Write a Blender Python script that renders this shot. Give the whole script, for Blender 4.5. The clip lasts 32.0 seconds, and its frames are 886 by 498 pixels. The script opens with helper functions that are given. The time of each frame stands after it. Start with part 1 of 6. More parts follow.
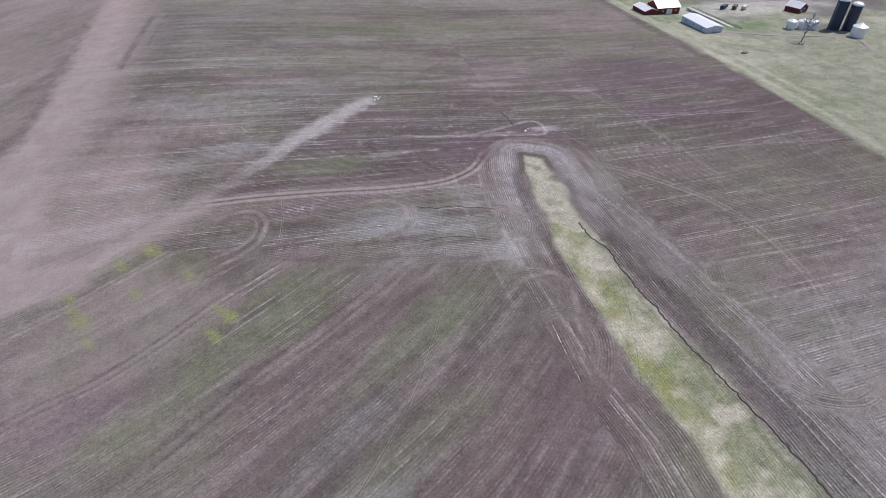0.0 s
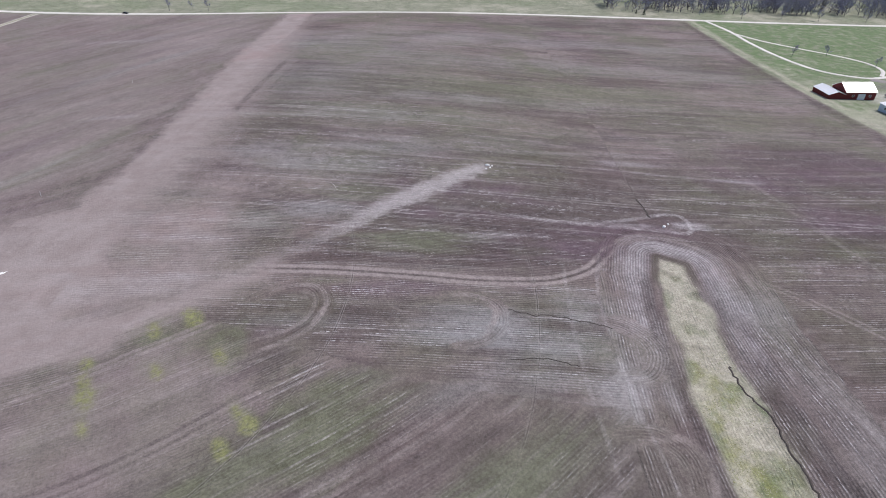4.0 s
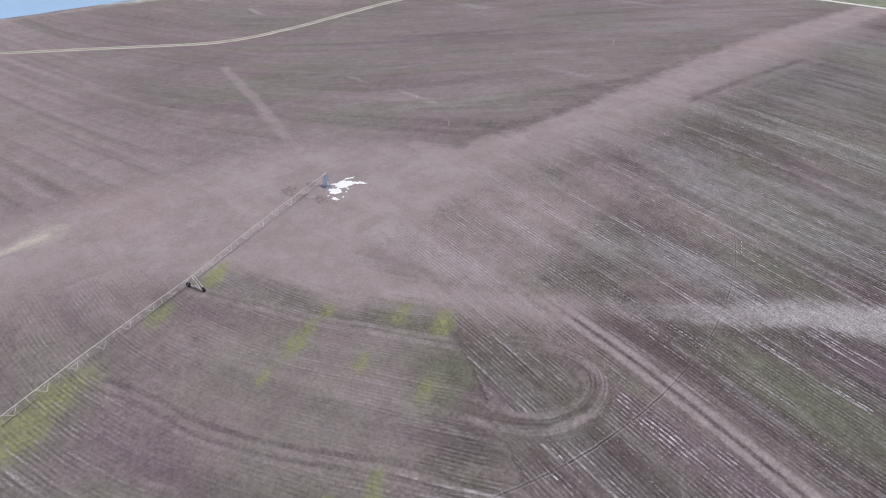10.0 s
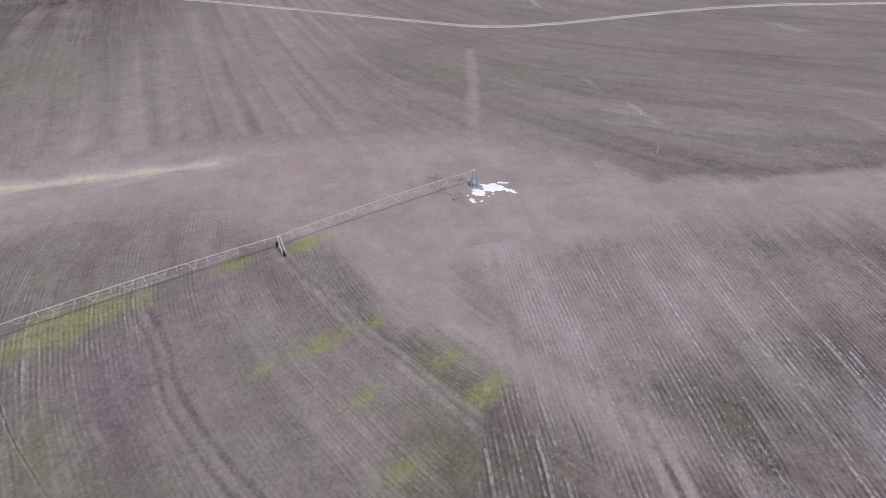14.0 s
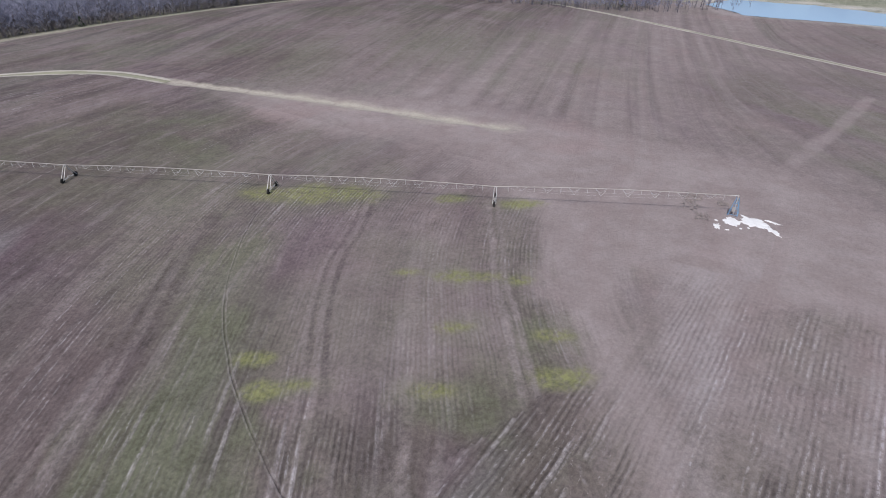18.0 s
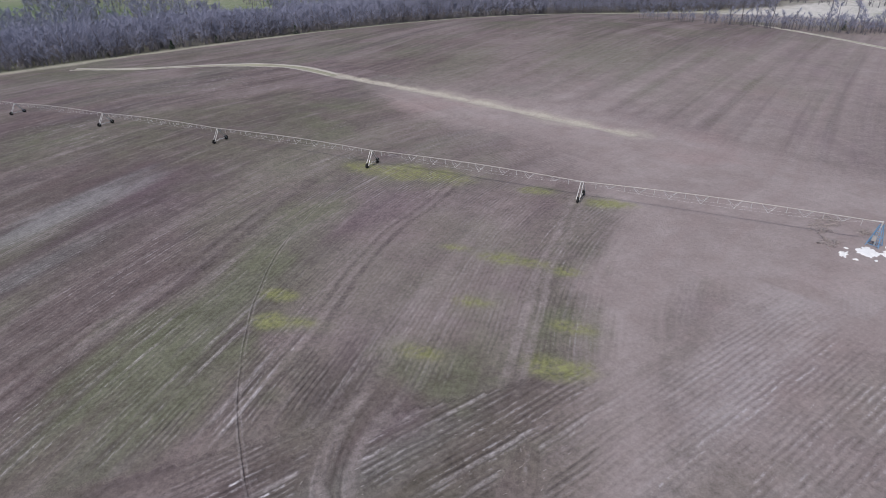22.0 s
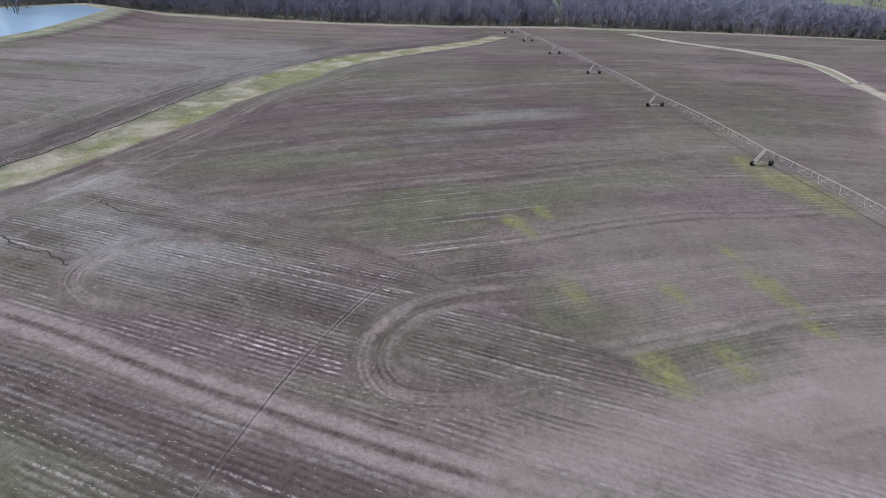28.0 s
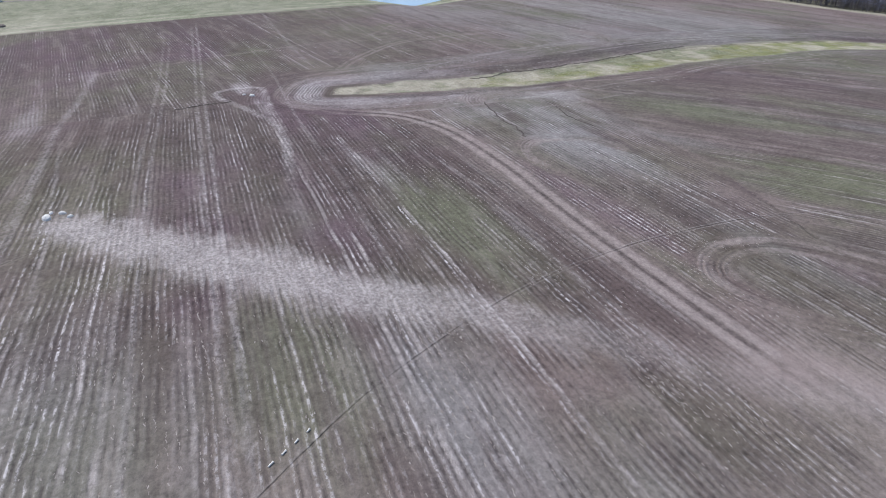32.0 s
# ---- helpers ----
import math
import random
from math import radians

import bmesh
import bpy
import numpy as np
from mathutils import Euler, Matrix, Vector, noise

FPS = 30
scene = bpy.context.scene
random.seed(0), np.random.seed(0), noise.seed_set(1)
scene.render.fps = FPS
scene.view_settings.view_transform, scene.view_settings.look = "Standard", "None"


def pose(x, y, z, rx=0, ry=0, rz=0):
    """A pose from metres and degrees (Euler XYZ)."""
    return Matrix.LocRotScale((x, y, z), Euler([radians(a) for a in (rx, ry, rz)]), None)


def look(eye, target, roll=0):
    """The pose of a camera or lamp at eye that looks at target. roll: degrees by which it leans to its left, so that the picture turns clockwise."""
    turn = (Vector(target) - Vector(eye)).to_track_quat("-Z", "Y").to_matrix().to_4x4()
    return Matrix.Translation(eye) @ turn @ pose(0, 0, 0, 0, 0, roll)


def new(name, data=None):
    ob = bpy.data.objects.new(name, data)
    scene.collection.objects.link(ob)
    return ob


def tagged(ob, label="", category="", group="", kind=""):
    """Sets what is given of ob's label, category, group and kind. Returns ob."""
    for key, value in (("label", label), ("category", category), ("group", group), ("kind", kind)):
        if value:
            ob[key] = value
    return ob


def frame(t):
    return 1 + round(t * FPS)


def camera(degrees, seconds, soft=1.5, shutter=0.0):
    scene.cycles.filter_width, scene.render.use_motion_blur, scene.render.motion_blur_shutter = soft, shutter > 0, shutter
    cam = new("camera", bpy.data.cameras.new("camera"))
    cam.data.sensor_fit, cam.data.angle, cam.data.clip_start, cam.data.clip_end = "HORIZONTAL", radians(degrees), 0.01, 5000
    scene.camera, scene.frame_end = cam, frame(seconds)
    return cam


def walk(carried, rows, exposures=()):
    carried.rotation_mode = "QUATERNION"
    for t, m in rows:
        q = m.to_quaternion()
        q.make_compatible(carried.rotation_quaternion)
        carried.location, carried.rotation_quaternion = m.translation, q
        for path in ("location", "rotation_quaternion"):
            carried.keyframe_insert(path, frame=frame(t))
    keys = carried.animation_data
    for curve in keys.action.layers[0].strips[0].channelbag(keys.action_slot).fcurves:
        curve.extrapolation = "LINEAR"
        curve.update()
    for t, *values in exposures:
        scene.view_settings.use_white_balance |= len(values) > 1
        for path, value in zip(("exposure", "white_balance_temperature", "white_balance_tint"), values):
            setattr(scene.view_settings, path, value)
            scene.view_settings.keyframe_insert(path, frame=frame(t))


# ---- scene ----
# seconds, place in metres, downward tilt, heading to the left of +y, lean
PATH = [
    (0, -11.55, -35.41, 106.94, 38.92, -14.38, 0.38),
    (0.5, -9.74, -31.25, 105.45, 38.10, -14.09, 0.23),
    (1, -7.96, -26.81, 103.97, 37.30, -13.64, 0.02),
    (1.5, -6.30, -22.39, 102.50, 36.50, -11.65, -0.12),
    (2, -4.75, -17.92, 101.04, 35.72, -9.48, -0.08),
    (2.5, -3.42, -13.38, 99.58, 34.99, -7.67, -0.02),
    (3, -2.12, -9.02, 98.09, 34.29, -5.01, 0.07),
    (3.5, -0.94, -4.47, 96.59, 33.75, -2.41, 0.16),
    (4, -0.00, 0.00, 95.10, 33.26, -0.00, 0.23),
    (4.5, 0.82, 4.57, 93.60, 32.77, 2.05, 0.29),
    (6.5, 2.13, 23.07, 87.70, 33.56, 7.73, 0.16),
    (7, 2.47, 27.65, 86.44, 34.03, 11.89, 0.14),
    (7.5, 2.30, 32.18, 85.23, 34.44, 17.72, 0.18),
    (8, 1.76, 36.71, 84.06, 34.61, 22.91, 0.10),
    (8.5, 1.49, 40.78, 82.93, 34.55, 28.45, -0.08),
    (9, 1.81, 45.45, 81.76, 34.61, 36.79, -0.14),
    (9.5, 1.94, 50.54, 80.42, 34.71, 45.56, -0.16),
    (10, 1.64, 55.32, 78.96, 34.81, 51.24, -0.05),
    (10.5, 1.02, 59.90, 77.45, 34.92, 55.73, 0.19),
    (11, 0.38, 64.66, 75.90, 35.00, 59.93, 0.34),
    (11.5, -0.38, 69.24, 74.32, 35.10, 63.95, 0.41),
    (12, -1.24, 74.06, 72.80, 35.21, 67.71, 0.49),
    (12.5, -2.45, 78.70, 71.37, 35.10, 71.33, 0.57),
    (13, -3.75, 83.10, 70.07, 34.78, 74.87, 0.61),
    (13.5, -5.46, 87.15, 68.88, 34.56, 78.19, 0.69),
    (15.5, -10.27, 104.15, 64.87, 32.47, 90.72, 0.68),
    (16, -10.01, 107.63, 63.49, 31.99, 94.97, 0.84),
    (16.5, -9.37, 111.15, 62.00, 32.01, 103.40, 1.04),
    (17, -8.54, 114.77, 60.46, 32.23, 111.05, 1.11),
    (17.5, -7.72, 118.35, 59.03, 32.46, 116.78, 1.04),
    (18, -7.57, 121.85, 57.62, 31.57, 122.46, 0.87),
    (18.5, -7.97, 125.08, 56.18, 30.26, 125.63, 0.58),
    (19, -8.83, 127.86, 54.74, 28.92, 128.31, 0.27),
    (19.5, -9.94, 130.51, 53.38, 28.63, 131.53, -0.02),
    (20, -11.45, 132.68, 52.17, 28.94, 135.09, -0.30),
    (20.5, -13.49, 134.50, 51.26, 29.15, 138.87, -0.61),
    (21, -15.60, 136.03, 50.58, 29.21, 141.32, -0.79),
    (21.5, -17.93, 137.50, 50.06, 29.19, 142.50, -0.84),
    (22, -20.20, 138.89, 49.56, 29.06, 142.97, -0.87),
    (22.5, -22.48, 140.15, 48.99, 28.78, 144.56, -0.89),
    (23, -25.03, 141.46, 48.41, 28.46, 147.29, -0.94),
    (23.5, -27.57, 142.73, 47.80, 28.13, 150.18, -0.89),
    (24, -30.05, 143.96, 47.23, 27.94, 153.87, -0.84),
    (24.5, -32.69, 144.93, 46.73, 27.81, 159.55, -0.69),
    (25, -35.62, 145.96, 46.30, 27.47, 166.64, -0.48),
    (25.5, -38.35, 147.29, 45.92, 27.33, 171.49, -0.24),
    (27.5, -50.02, 155.16, 46.11, 29.37, 192.30, 0.49),
    (28, -52.80, 157.17, 45.89, 29.79, 197.60, 0.81),
    (28.5, -55.26, 159.34, 45.59, 30.22, 205.56, 0.99),
    (29, -57.68, 161.48, 45.28, 30.66, 214.31, 1.08),
    (29.5, -59.74, 163.83, 45.07, 30.94, 218.26, 1.08),
    (30, -61.70, 166.23, 44.93, 31.18, 220.61, 1.05),
    (30.5, -63.59, 168.82, 44.88, 31.38, 223.50, 0.88),
    (31, -65.33, 171.00, 44.85, 31.68, 229.27, 0.62),
    (31.5, -66.87, 173.15, 44.82, 31.94, 235.28, 0.51),
    (32, -68.36, 175.23, 44.78, 32.10, 241.18, 0.39),
]
# stops
EXPOSURES = [(0, 0.47, 6375, 14), (4, 0.47, 6375, 14), (8.5, 0.47, 6415, 14), (10, 0.38, 6415, 14), (13, 0.34, 6415, 14), (16, 0.31, 6405, 14), (20, 0.2, 6385, 14), (25, 0.23, 6355, 13), (28, 0.25, 6285, 12), (30, 0.4, 6265, 11), (32, 0.48, 6265, 11)]
cam = camera(76.60, 32.0, soft=1.0)
walk(cam, [(t, pose(x, y, z, 90 - tilt, 0, turn) @ pose(0, 0, 0, 0, 0, lean)) for t, x, y, z, tilt, turn, lean in PATH], EXPOSURES)
# ---- end of path ----
# ---- world, sun, exposure ----
SUN_DIR = Vector((0.92, 0.40, 0.0)).normalized() * math.cos(radians(56)) + Vector((0, 0, math.sin(radians(56))))
world = bpy.data.worlds.new("world")
scene.world = world
world.use_nodes = True
wn = world.node_tree
sky = wn.nodes.new("ShaderNodeTexSky")
sky.sky_type = "NISHITA"
sky.sun_disc = False
sky.sun_elevation = radians(56)
sky.sun_rotation = math.atan2(SUN_DIR.x, SUN_DIR.y)
sky.dust_density = 1.5
wn.links.new(sky.outputs["Color"], wn.nodes["Background"].inputs["Color"])
wn.nodes["Background"].inputs["Strength"].default_value = 0.085
sun_data = bpy.data.lights.new("sun", "SUN")
sun_data.energy = 2.6
sun_data.angle = radians(0.53)
sun_data.color = (1.0, 0.955, 0.90)
sun = new("sun", sun_data)
sun.matrix_world = look(SUN_DIR * 500, (0, 0, 0))

# ---- relief of the land: broad mounds on a 150 m lattice ----
GX, GY, MOUND, BASE = np.arange(-600, 451, 150.0), np.arange(-450, 601, 150.0), 150.0, -6.0
RELIEF = np.array([
    [-2.1, -7.0, -8.5, -5.4, -4.8, -11.1, -4.1, 0.7],
    [0.1, -2.6, -1.2, -3.0, 5.2, -0.9, 3.4, 3.5],
    [-3.3, -2.7, 13.0, -1.7, -2.3, -4.6, -1.2, -2.9],
    [-4.1, -2.4, 6.1, -1.4, 8.4, 2.4, -0.3, -7.2],
    [1.8, 1.5, -7.6, -1.7, -1.4, -3.3, 13.5, 2.6],
    [6.6, 0.5, -4.8, 17.6, 11.7, -4.9, -2.2, -4.4],
    [7.1, 0.6, -3.8, -4.4, -2.1, 1.4, 1.3, -0.8],
    [3.4, 1.9, 6.5, 0.9, 3.2, 1.7, -0.8, -1.4],
])
PIVOT = np.array((-126.8, 117.0))
RING_C, RING_R = np.array((-124.5, 120.5)), 49.8
STRIP = [(62, 134.5), (59, 124), (57.5, 112), (56, 98), (55, 84), (54.3, 70), (54.6, 54), (54.5, 36), (57.5, 20), (58, 0), (56, -20), (57, -45), (55, -68), (40, -108),
         (26, -138), (18, -182), (28, -190), (33, -158), (50, -118), (71, -84), (76, -50), (78, -8), (75.5, 18), (72.5, 40), (70, 60), (69, 78), (67.5, 92), (67, 106), (68.3, 120), (68.5, 131)]
DITCH = [(-152, 50), (-149, 36), (-146, 20), (-142, -1), (-137, -28), (-132, -52), (-128, -76), (-123, -114), (-104, -147), (-72, -184), (-50, -220)]
NW_TRACK = [(-445, -60), (-416, -6), (-392, 40), (-358, 112), (-334, 162), (-336, 204), (-347, 250), (-357, 300), (-360, 360), (-350, 440), (-345, 505)]


POND_E = [(226, 32), (243, 0), (254, -45), (259, -82), (272, -117), (294, -168), (335, -182), (366, -145), (392, -80), (400, 0), (350, 58), (290, 62)]
POND_W = [(-478, 70), (-480, 100), (-484, 140), (-487, 168), (-510, 182), (-548, 168), (-566, 110), (-560, 50), (-515, 36)]
POND_LEVEL = {len(POND_E): -5.6, len(POND_W): -6.2}


def hashed(ix, iy, seed):
    v = np.sin(ix * 127.1 + iy * 311.7 + seed * 74.7) * 43758.5453
    return v - np.floor(v)


def value_noise(x, y, seed=0):
    ix, iy = np.floor(x), np.floor(y)
    fx, fy = x - ix, y - iy
    fx, fy = fx * fx * (3 - 2 * fx), fy * fy * (3 - 2 * fy)
    a, b = hashed(ix, iy, seed), hashed(ix + 1, iy, seed)
    c, d = hashed(ix, iy + 1, seed), hashed(ix + 1, iy + 1, seed)
    return a + (b - a) * fx + (c - a) * fy + (a - b - c + d) * fx * fy


def fbm(x, y, size, octaves=4, seed=0):
    """Noise about 0, in -1 to 1, with lumps of that size in metres."""
    total, amp, s = 0.0, 0.5, 1.0 / size
    for k in range(octaves):
        total = total + amp * (2 * value_noise(x * s + 17.3 * k, y * s - 9.1 * k, seed + k) - 1)
        amp, s = amp * 0.5, s * 2.03
    return total


def smooth(lo, hi, v):
    k = np.clip((v - lo) / (hi - lo), 0, 1)
    return k * k * (3 - 2 * k)


def line_dist(x, y, pts):
    """Distance to a polyline, the side (positive to its left) and the way along it, 0 to 1."""
    best, along, side = np.full(np.shape(x), 1e9), np.zeros(np.shape(x)), np.ones(np.shape(x))
    n = len(pts) - 1
    for k in range(n):
        (ax, ay), (bx, by) = pts[k], pts[k + 1]
        dx, dy = bx - ax, by - ay
        q = np.clip(((x - ax) * dx + (y - ay) * dy) / (dx * dx + dy * dy), 0, 1)
        d = np.hypot(x - ax - q * dx, y - ay - q * dy)
        near = d < best
        best = np.where(near, d, best)
        along = np.where(near, (k + q) / n, along)
        side = np.where(near, np.sign(dx * (y - ay) - dy * (x - ax) + 1e-9), side)
    return best, side, along


def curved(pts, n=5):
    """The points with a smooth curve run through them."""
    out = []
    p = [np.array(q, float) for q in pts]
    for k in range(len(p) - 1):
        a, b, c, d = p[max(k - 1, 0)], p[k], p[k + 1], p[min(k + 2, len(p) - 1)]
        for i in range(n):
            t = i / n
            out.append(tuple(0.5 * (2 * b + (c - a) * t + (2 * a - 5 * b + 4 * c - d) * t * t + (3 * b - a - 3 * c + d) * t ** 3)))
    return out + [tuple(pts[-1])]


def near_line(x, y, pts, pad=14.0):
    """As line_dist, worked out near the line alone; 99 m elsewhere."""
    px, py = [p[0] for p in pts], [p[1] for p in pts]
    m = (x > min(px) - pad) & (x < max(px) + pad) & (y > min(py) - pad) & (y < max(py) + pad)
    d, side, along = np.full(x.shape, 99.0), np.ones(x.shape), np.zeros(x.shape)
    d[m], side[m], along[m] = line_dist(x[m], y[m], pts)
    return d, side, along


def inside_dist(x, y, pts):
    """Signed distance to a closed outline, negative inside."""
    ring = list(pts) + [pts[0]]
    d = line_dist(x, y, ring)[0]
    odd = np.zeros(np.shape(x), bool)
    for (ax, ay), (bx, by) in zip(ring[:-1], ring[1:]):
        if ay != by:
            odd ^= ((ay > y) != (by > y)) & (x < (bx - ax) * (y - ay) / (by - ay) + ax)
    return np.where(odd, -d, d)


def height(x, y):
    """Height of the ground in metres."""
    x, y = np.asarray(x, float), np.asarray(y, float)
    ex = np.exp(-((x[..., None] - GX) ** 2) / 2 / MOUND ** 2)
    ey = np.exp(-((y[..., None] - GY) ** 2) / 2 / MOUND ** 2)
    z = BASE + np.sum((ey @ RELIEF) * ex, axis=-1)
    far = smooth(900, 3000, np.hypot(x, y))
    z = z + far * 10 * fbm(x, y, 900, 3, 5)
    z = z - 2.0 * np.exp(-(np.maximum(inside_dist(x, y, STRIP) + 5, 0) / 15) ** 2) * smooth(150, 60, y)
    z = z - 0.5 * np.exp(-(line_dist(x, y, DITCH)[0] / 2.5) ** 2)
    for o in (POND_E, POND_W):
        level = POND_LEVEL[len(o)]
        d = inside_dist(x, y, o)
        z = z + (level + 0.5 - z) * np.exp(-(np.maximum(d, 0) / 22) ** 2)
        z = z - 1.6 * smooth(2, -6, d)
    return z + 0.12 * fbm(x, y, 9, 3, 3)


def ground_z(x, y):
    return float(height(np.array([x]), np.array([y]))[0])


# ---- meshes ----
class Shape:
    """Gathers vertices and faces of one part."""

    def __init__(self):
        self.v, self.f = [], []

    def add(self, verts, faces):
        n = len(self.v)
        self.v += [tuple(p) for p in verts]
        self.f += [tuple(i + n for i in f) for f in faces]
        return self

    def tube(self, p, q, r, r2=None, sides=6, caps=True):
        p, q = Vector(p), Vector(q)
        r2 = r if r2 is None else r2
        axis = (q - p).normalized()
        a = axis.orthogonal().normalized()
        b = axis.cross(a)
        ring = [a * math.cos(2 * math.pi * k / sides) + b * math.sin(2 * math.pi * k / sides) for k in range(sides)]
        faces = [(k, (k + 1) % sides, sides + (k + 1) % sides, sides + k) for k in range(sides)]
        if caps:
            faces += [tuple(range(sides))[::-1], tuple(range(sides, 2 * sides))]
        return self.add([p + o * r for o in ring] + [q + o * r2 for o in ring], faces)

    def sweep(self, pts, r, sides=6):
        """One unbroken tube along the points."""
        pts = [Vector(p) for p in pts]
        verts, faces = [], []
        for k, p in enumerate(pts):
            axis = (pts[min(k + 1, len(pts) - 1)] - pts[max(k - 1, 0)]).normalized()
            a = axis.cross(Vector((0, 0, 1))).normalized()
            b = axis.cross(a)
            verts += [p + (a * math.cos(2 * math.pi * i / sides) + b * math.sin(2 * math.pi * i / sides)) * r for i in range(sides)]
        for k in range(len(pts) - 1):
            faces += [(k * sides + i, k * sides + (i + 1) % sides, (k + 1) * sides + (i + 1) % sides, (k + 1) * sides + i) for i in range(sides)]
        faces += [tuple(range(sides))[::-1], tuple(range((len(pts) - 1) * sides, len(pts) * sides))]
        return self.add(verts, faces)

    def box(self, c, size, turn=0.0, taper=1.0):
        sx, sy, sz = (s / 2 for s in size)
        cs, sn = math.cos(turn), math.sin(turn)
        pts = []
        for z in (-1, 1):
            k = taper if z > 0 else 1.0
            for x, y in ((-1, -1), (1, -1), (1, 1), (-1, 1)):
                px, py = x * sx * k, y * sy * k
                pts.append((c[0] + px * cs - py * sn, c[1] + px * sn + py * cs, c[2] + z * sz))
        return self.add(pts, [(3, 2, 1, 0), (4, 5, 6, 7), (0, 1, 5, 4), (1, 2, 6, 5), (2, 3, 7, 6), (3, 0, 4, 7)])

    def mesh(self, name, mat, flat=True):
        me = bpy.data.meshes.new(name)
        me.from_pydata(self.v, [], self.f)
        if not flat:
            me.shade_smooth()
        me.materials.append(mat)
        return me


def thing(name, x, y, z=None, label="", category="", group="", kind="", turn=0.0):
    ob = new(name)
    ob.location = (x, y, ground_z(x, y) if z is None else z)
    ob.rotation_euler = (0, 0, turn)
    return tagged(ob, label, category, group, kind)


def part(name, shape, mat, parent, label="", flat=True):
    ob = new(name, shape if isinstance(shape, bpy.types.Mesh) else shape.mesh(name, mat, flat))
    ob.parent = parent
    return tagged(ob, label)


# ---- materials ----
class Nodes:
    def __init__(self, name, rough=0.9, metal=0.0, spec=0.3):
        self.mat = bpy.data.materials.new(name)
        self.mat.use_nodes = True
        self.t = self.mat.node_tree
        self.bsdf = self.t.nodes["Principled BSDF"]
        self.bsdf.inputs["Roughness"].default_value = rough
        self.bsdf.inputs["Metallic"].default_value = metal
        self.bsdf.inputs["Specular IOR Level"].default_value = spec

    def link(self, a, b):
        self.t.links.new(a, b)

    def put(self, socket, v):
        if isinstance(v, bpy.types.NodeSocket):
            self.link(v, socket)
        else:
            socket.default_value = v

    def math(self, op, a, b=0.0, c=0.0, clamp=False):
        n = self.t.nodes.new("ShaderNodeMath")
        n.operation, n.use_clamp = op, clamp
        for s, v in zip(n.inputs, (a, b, c)):
            self.put(s, v)
        return n.outputs[0]

    def step(self, lo, hi, v, a=0.0, b=1.0):
        n = self.t.nodes.new("ShaderNodeMapRange")
        n.interpolation_type = "SMOOTHSTEP"
        for s, q in zip(("Value", "From Min", "From Max", "To Min", "To Max"), (v, lo, hi, a, b)):
            self.put(n.inputs[s], q)
        return n.outputs[0]

    def attr(self, name):
        n = self.t.nodes.new("ShaderNodeAttribute")
        n.attribute_name = name
        return n.outputs["Fac"]

    def coords(self):
        return self.t.nodes.new("ShaderNodeTexCoord").outputs["Object"]

    def xyz(self, x, y, z=0.0):
        n = self.t.nodes.new("ShaderNodeCombineXYZ")
        for s, v in zip(n.inputs, (x, y, z)):
            self.put(s, v)
        return n.outputs[0]

    def xyz_add(self, vec, d):
        n = self.t.nodes.new("ShaderNodeVectorMath")
        self.link(vec, n.inputs[0])
        n.inputs[1].default_value = (d, d * 0.7, d * 0.3)
        return n.outputs[0]

    def noise(self, vec, scale, detail=3.0, rough=0.55):
        n = self.t.nodes.new("ShaderNodeTexNoise")
        self.put(n.inputs["Vector"], vec)
        n.inputs["Scale"].default_value, n.inputs["Detail"].default_value, n.inputs["Roughness"].default_value = scale, detail, rough
        return n.outputs["Fac"]

    def mix(self, f, a, b, mode="MIX"):
        n = self.t.nodes.new("ShaderNodeMix")
        n.data_type, n.blend_type = "RGBA", mode
        for s, v in zip((n.inputs[0], n.inputs[6], n.inputs[7]), (f, a, b)):
            self.put(s, (*v, 1.0) if isinstance(v, tuple) and len(v) == 3 else v)
        return n.outputs[2]

    def grey(self, v):
        return self.xyz(v, v, v)

    def colour(self, c):
        self.put(self.bsdf.inputs["Base Color"], (*c, 1.0) if isinstance(c, tuple) else c)
        return self

    def bump(self, h, strength=0.5, dist=0.1):
        n = self.t.nodes.new("ShaderNodeBump")
        n.inputs["Strength"].default_value, n.inputs["Distance"].default_value = strength, dist
        self.link(h, n.inputs["Height"])
        self.link(n.outputs[0], self.bsdf.inputs["Normal"])
        return self


def plain(name, colour, rough=0.7, metal=0.0, size=1.0, wear=0.25, bump=0.0, spec=0.3):
    """A worn surface: two scales of variation on one colour."""
    n = Nodes(name, rough, metal, spec)
    co = n.coords()
    big, fine = n.noise(co, 0.35 / size, 4), n.noise(co, 6.0 / size, 3)
    k = n.math("ADD", n.math("MULTIPLY", big, wear * 1.4), n.math("MULTIPLY", fine, wear * 0.8))
    c = n.mix(1.0, colour, n.grey(n.math("ADD", k, 1.0 - wear * 1.1)), "MULTIPLY")
    n.colour(c)
    if bump:
        n.bump(fine, bump, 0.05 * size)
    return n.mat


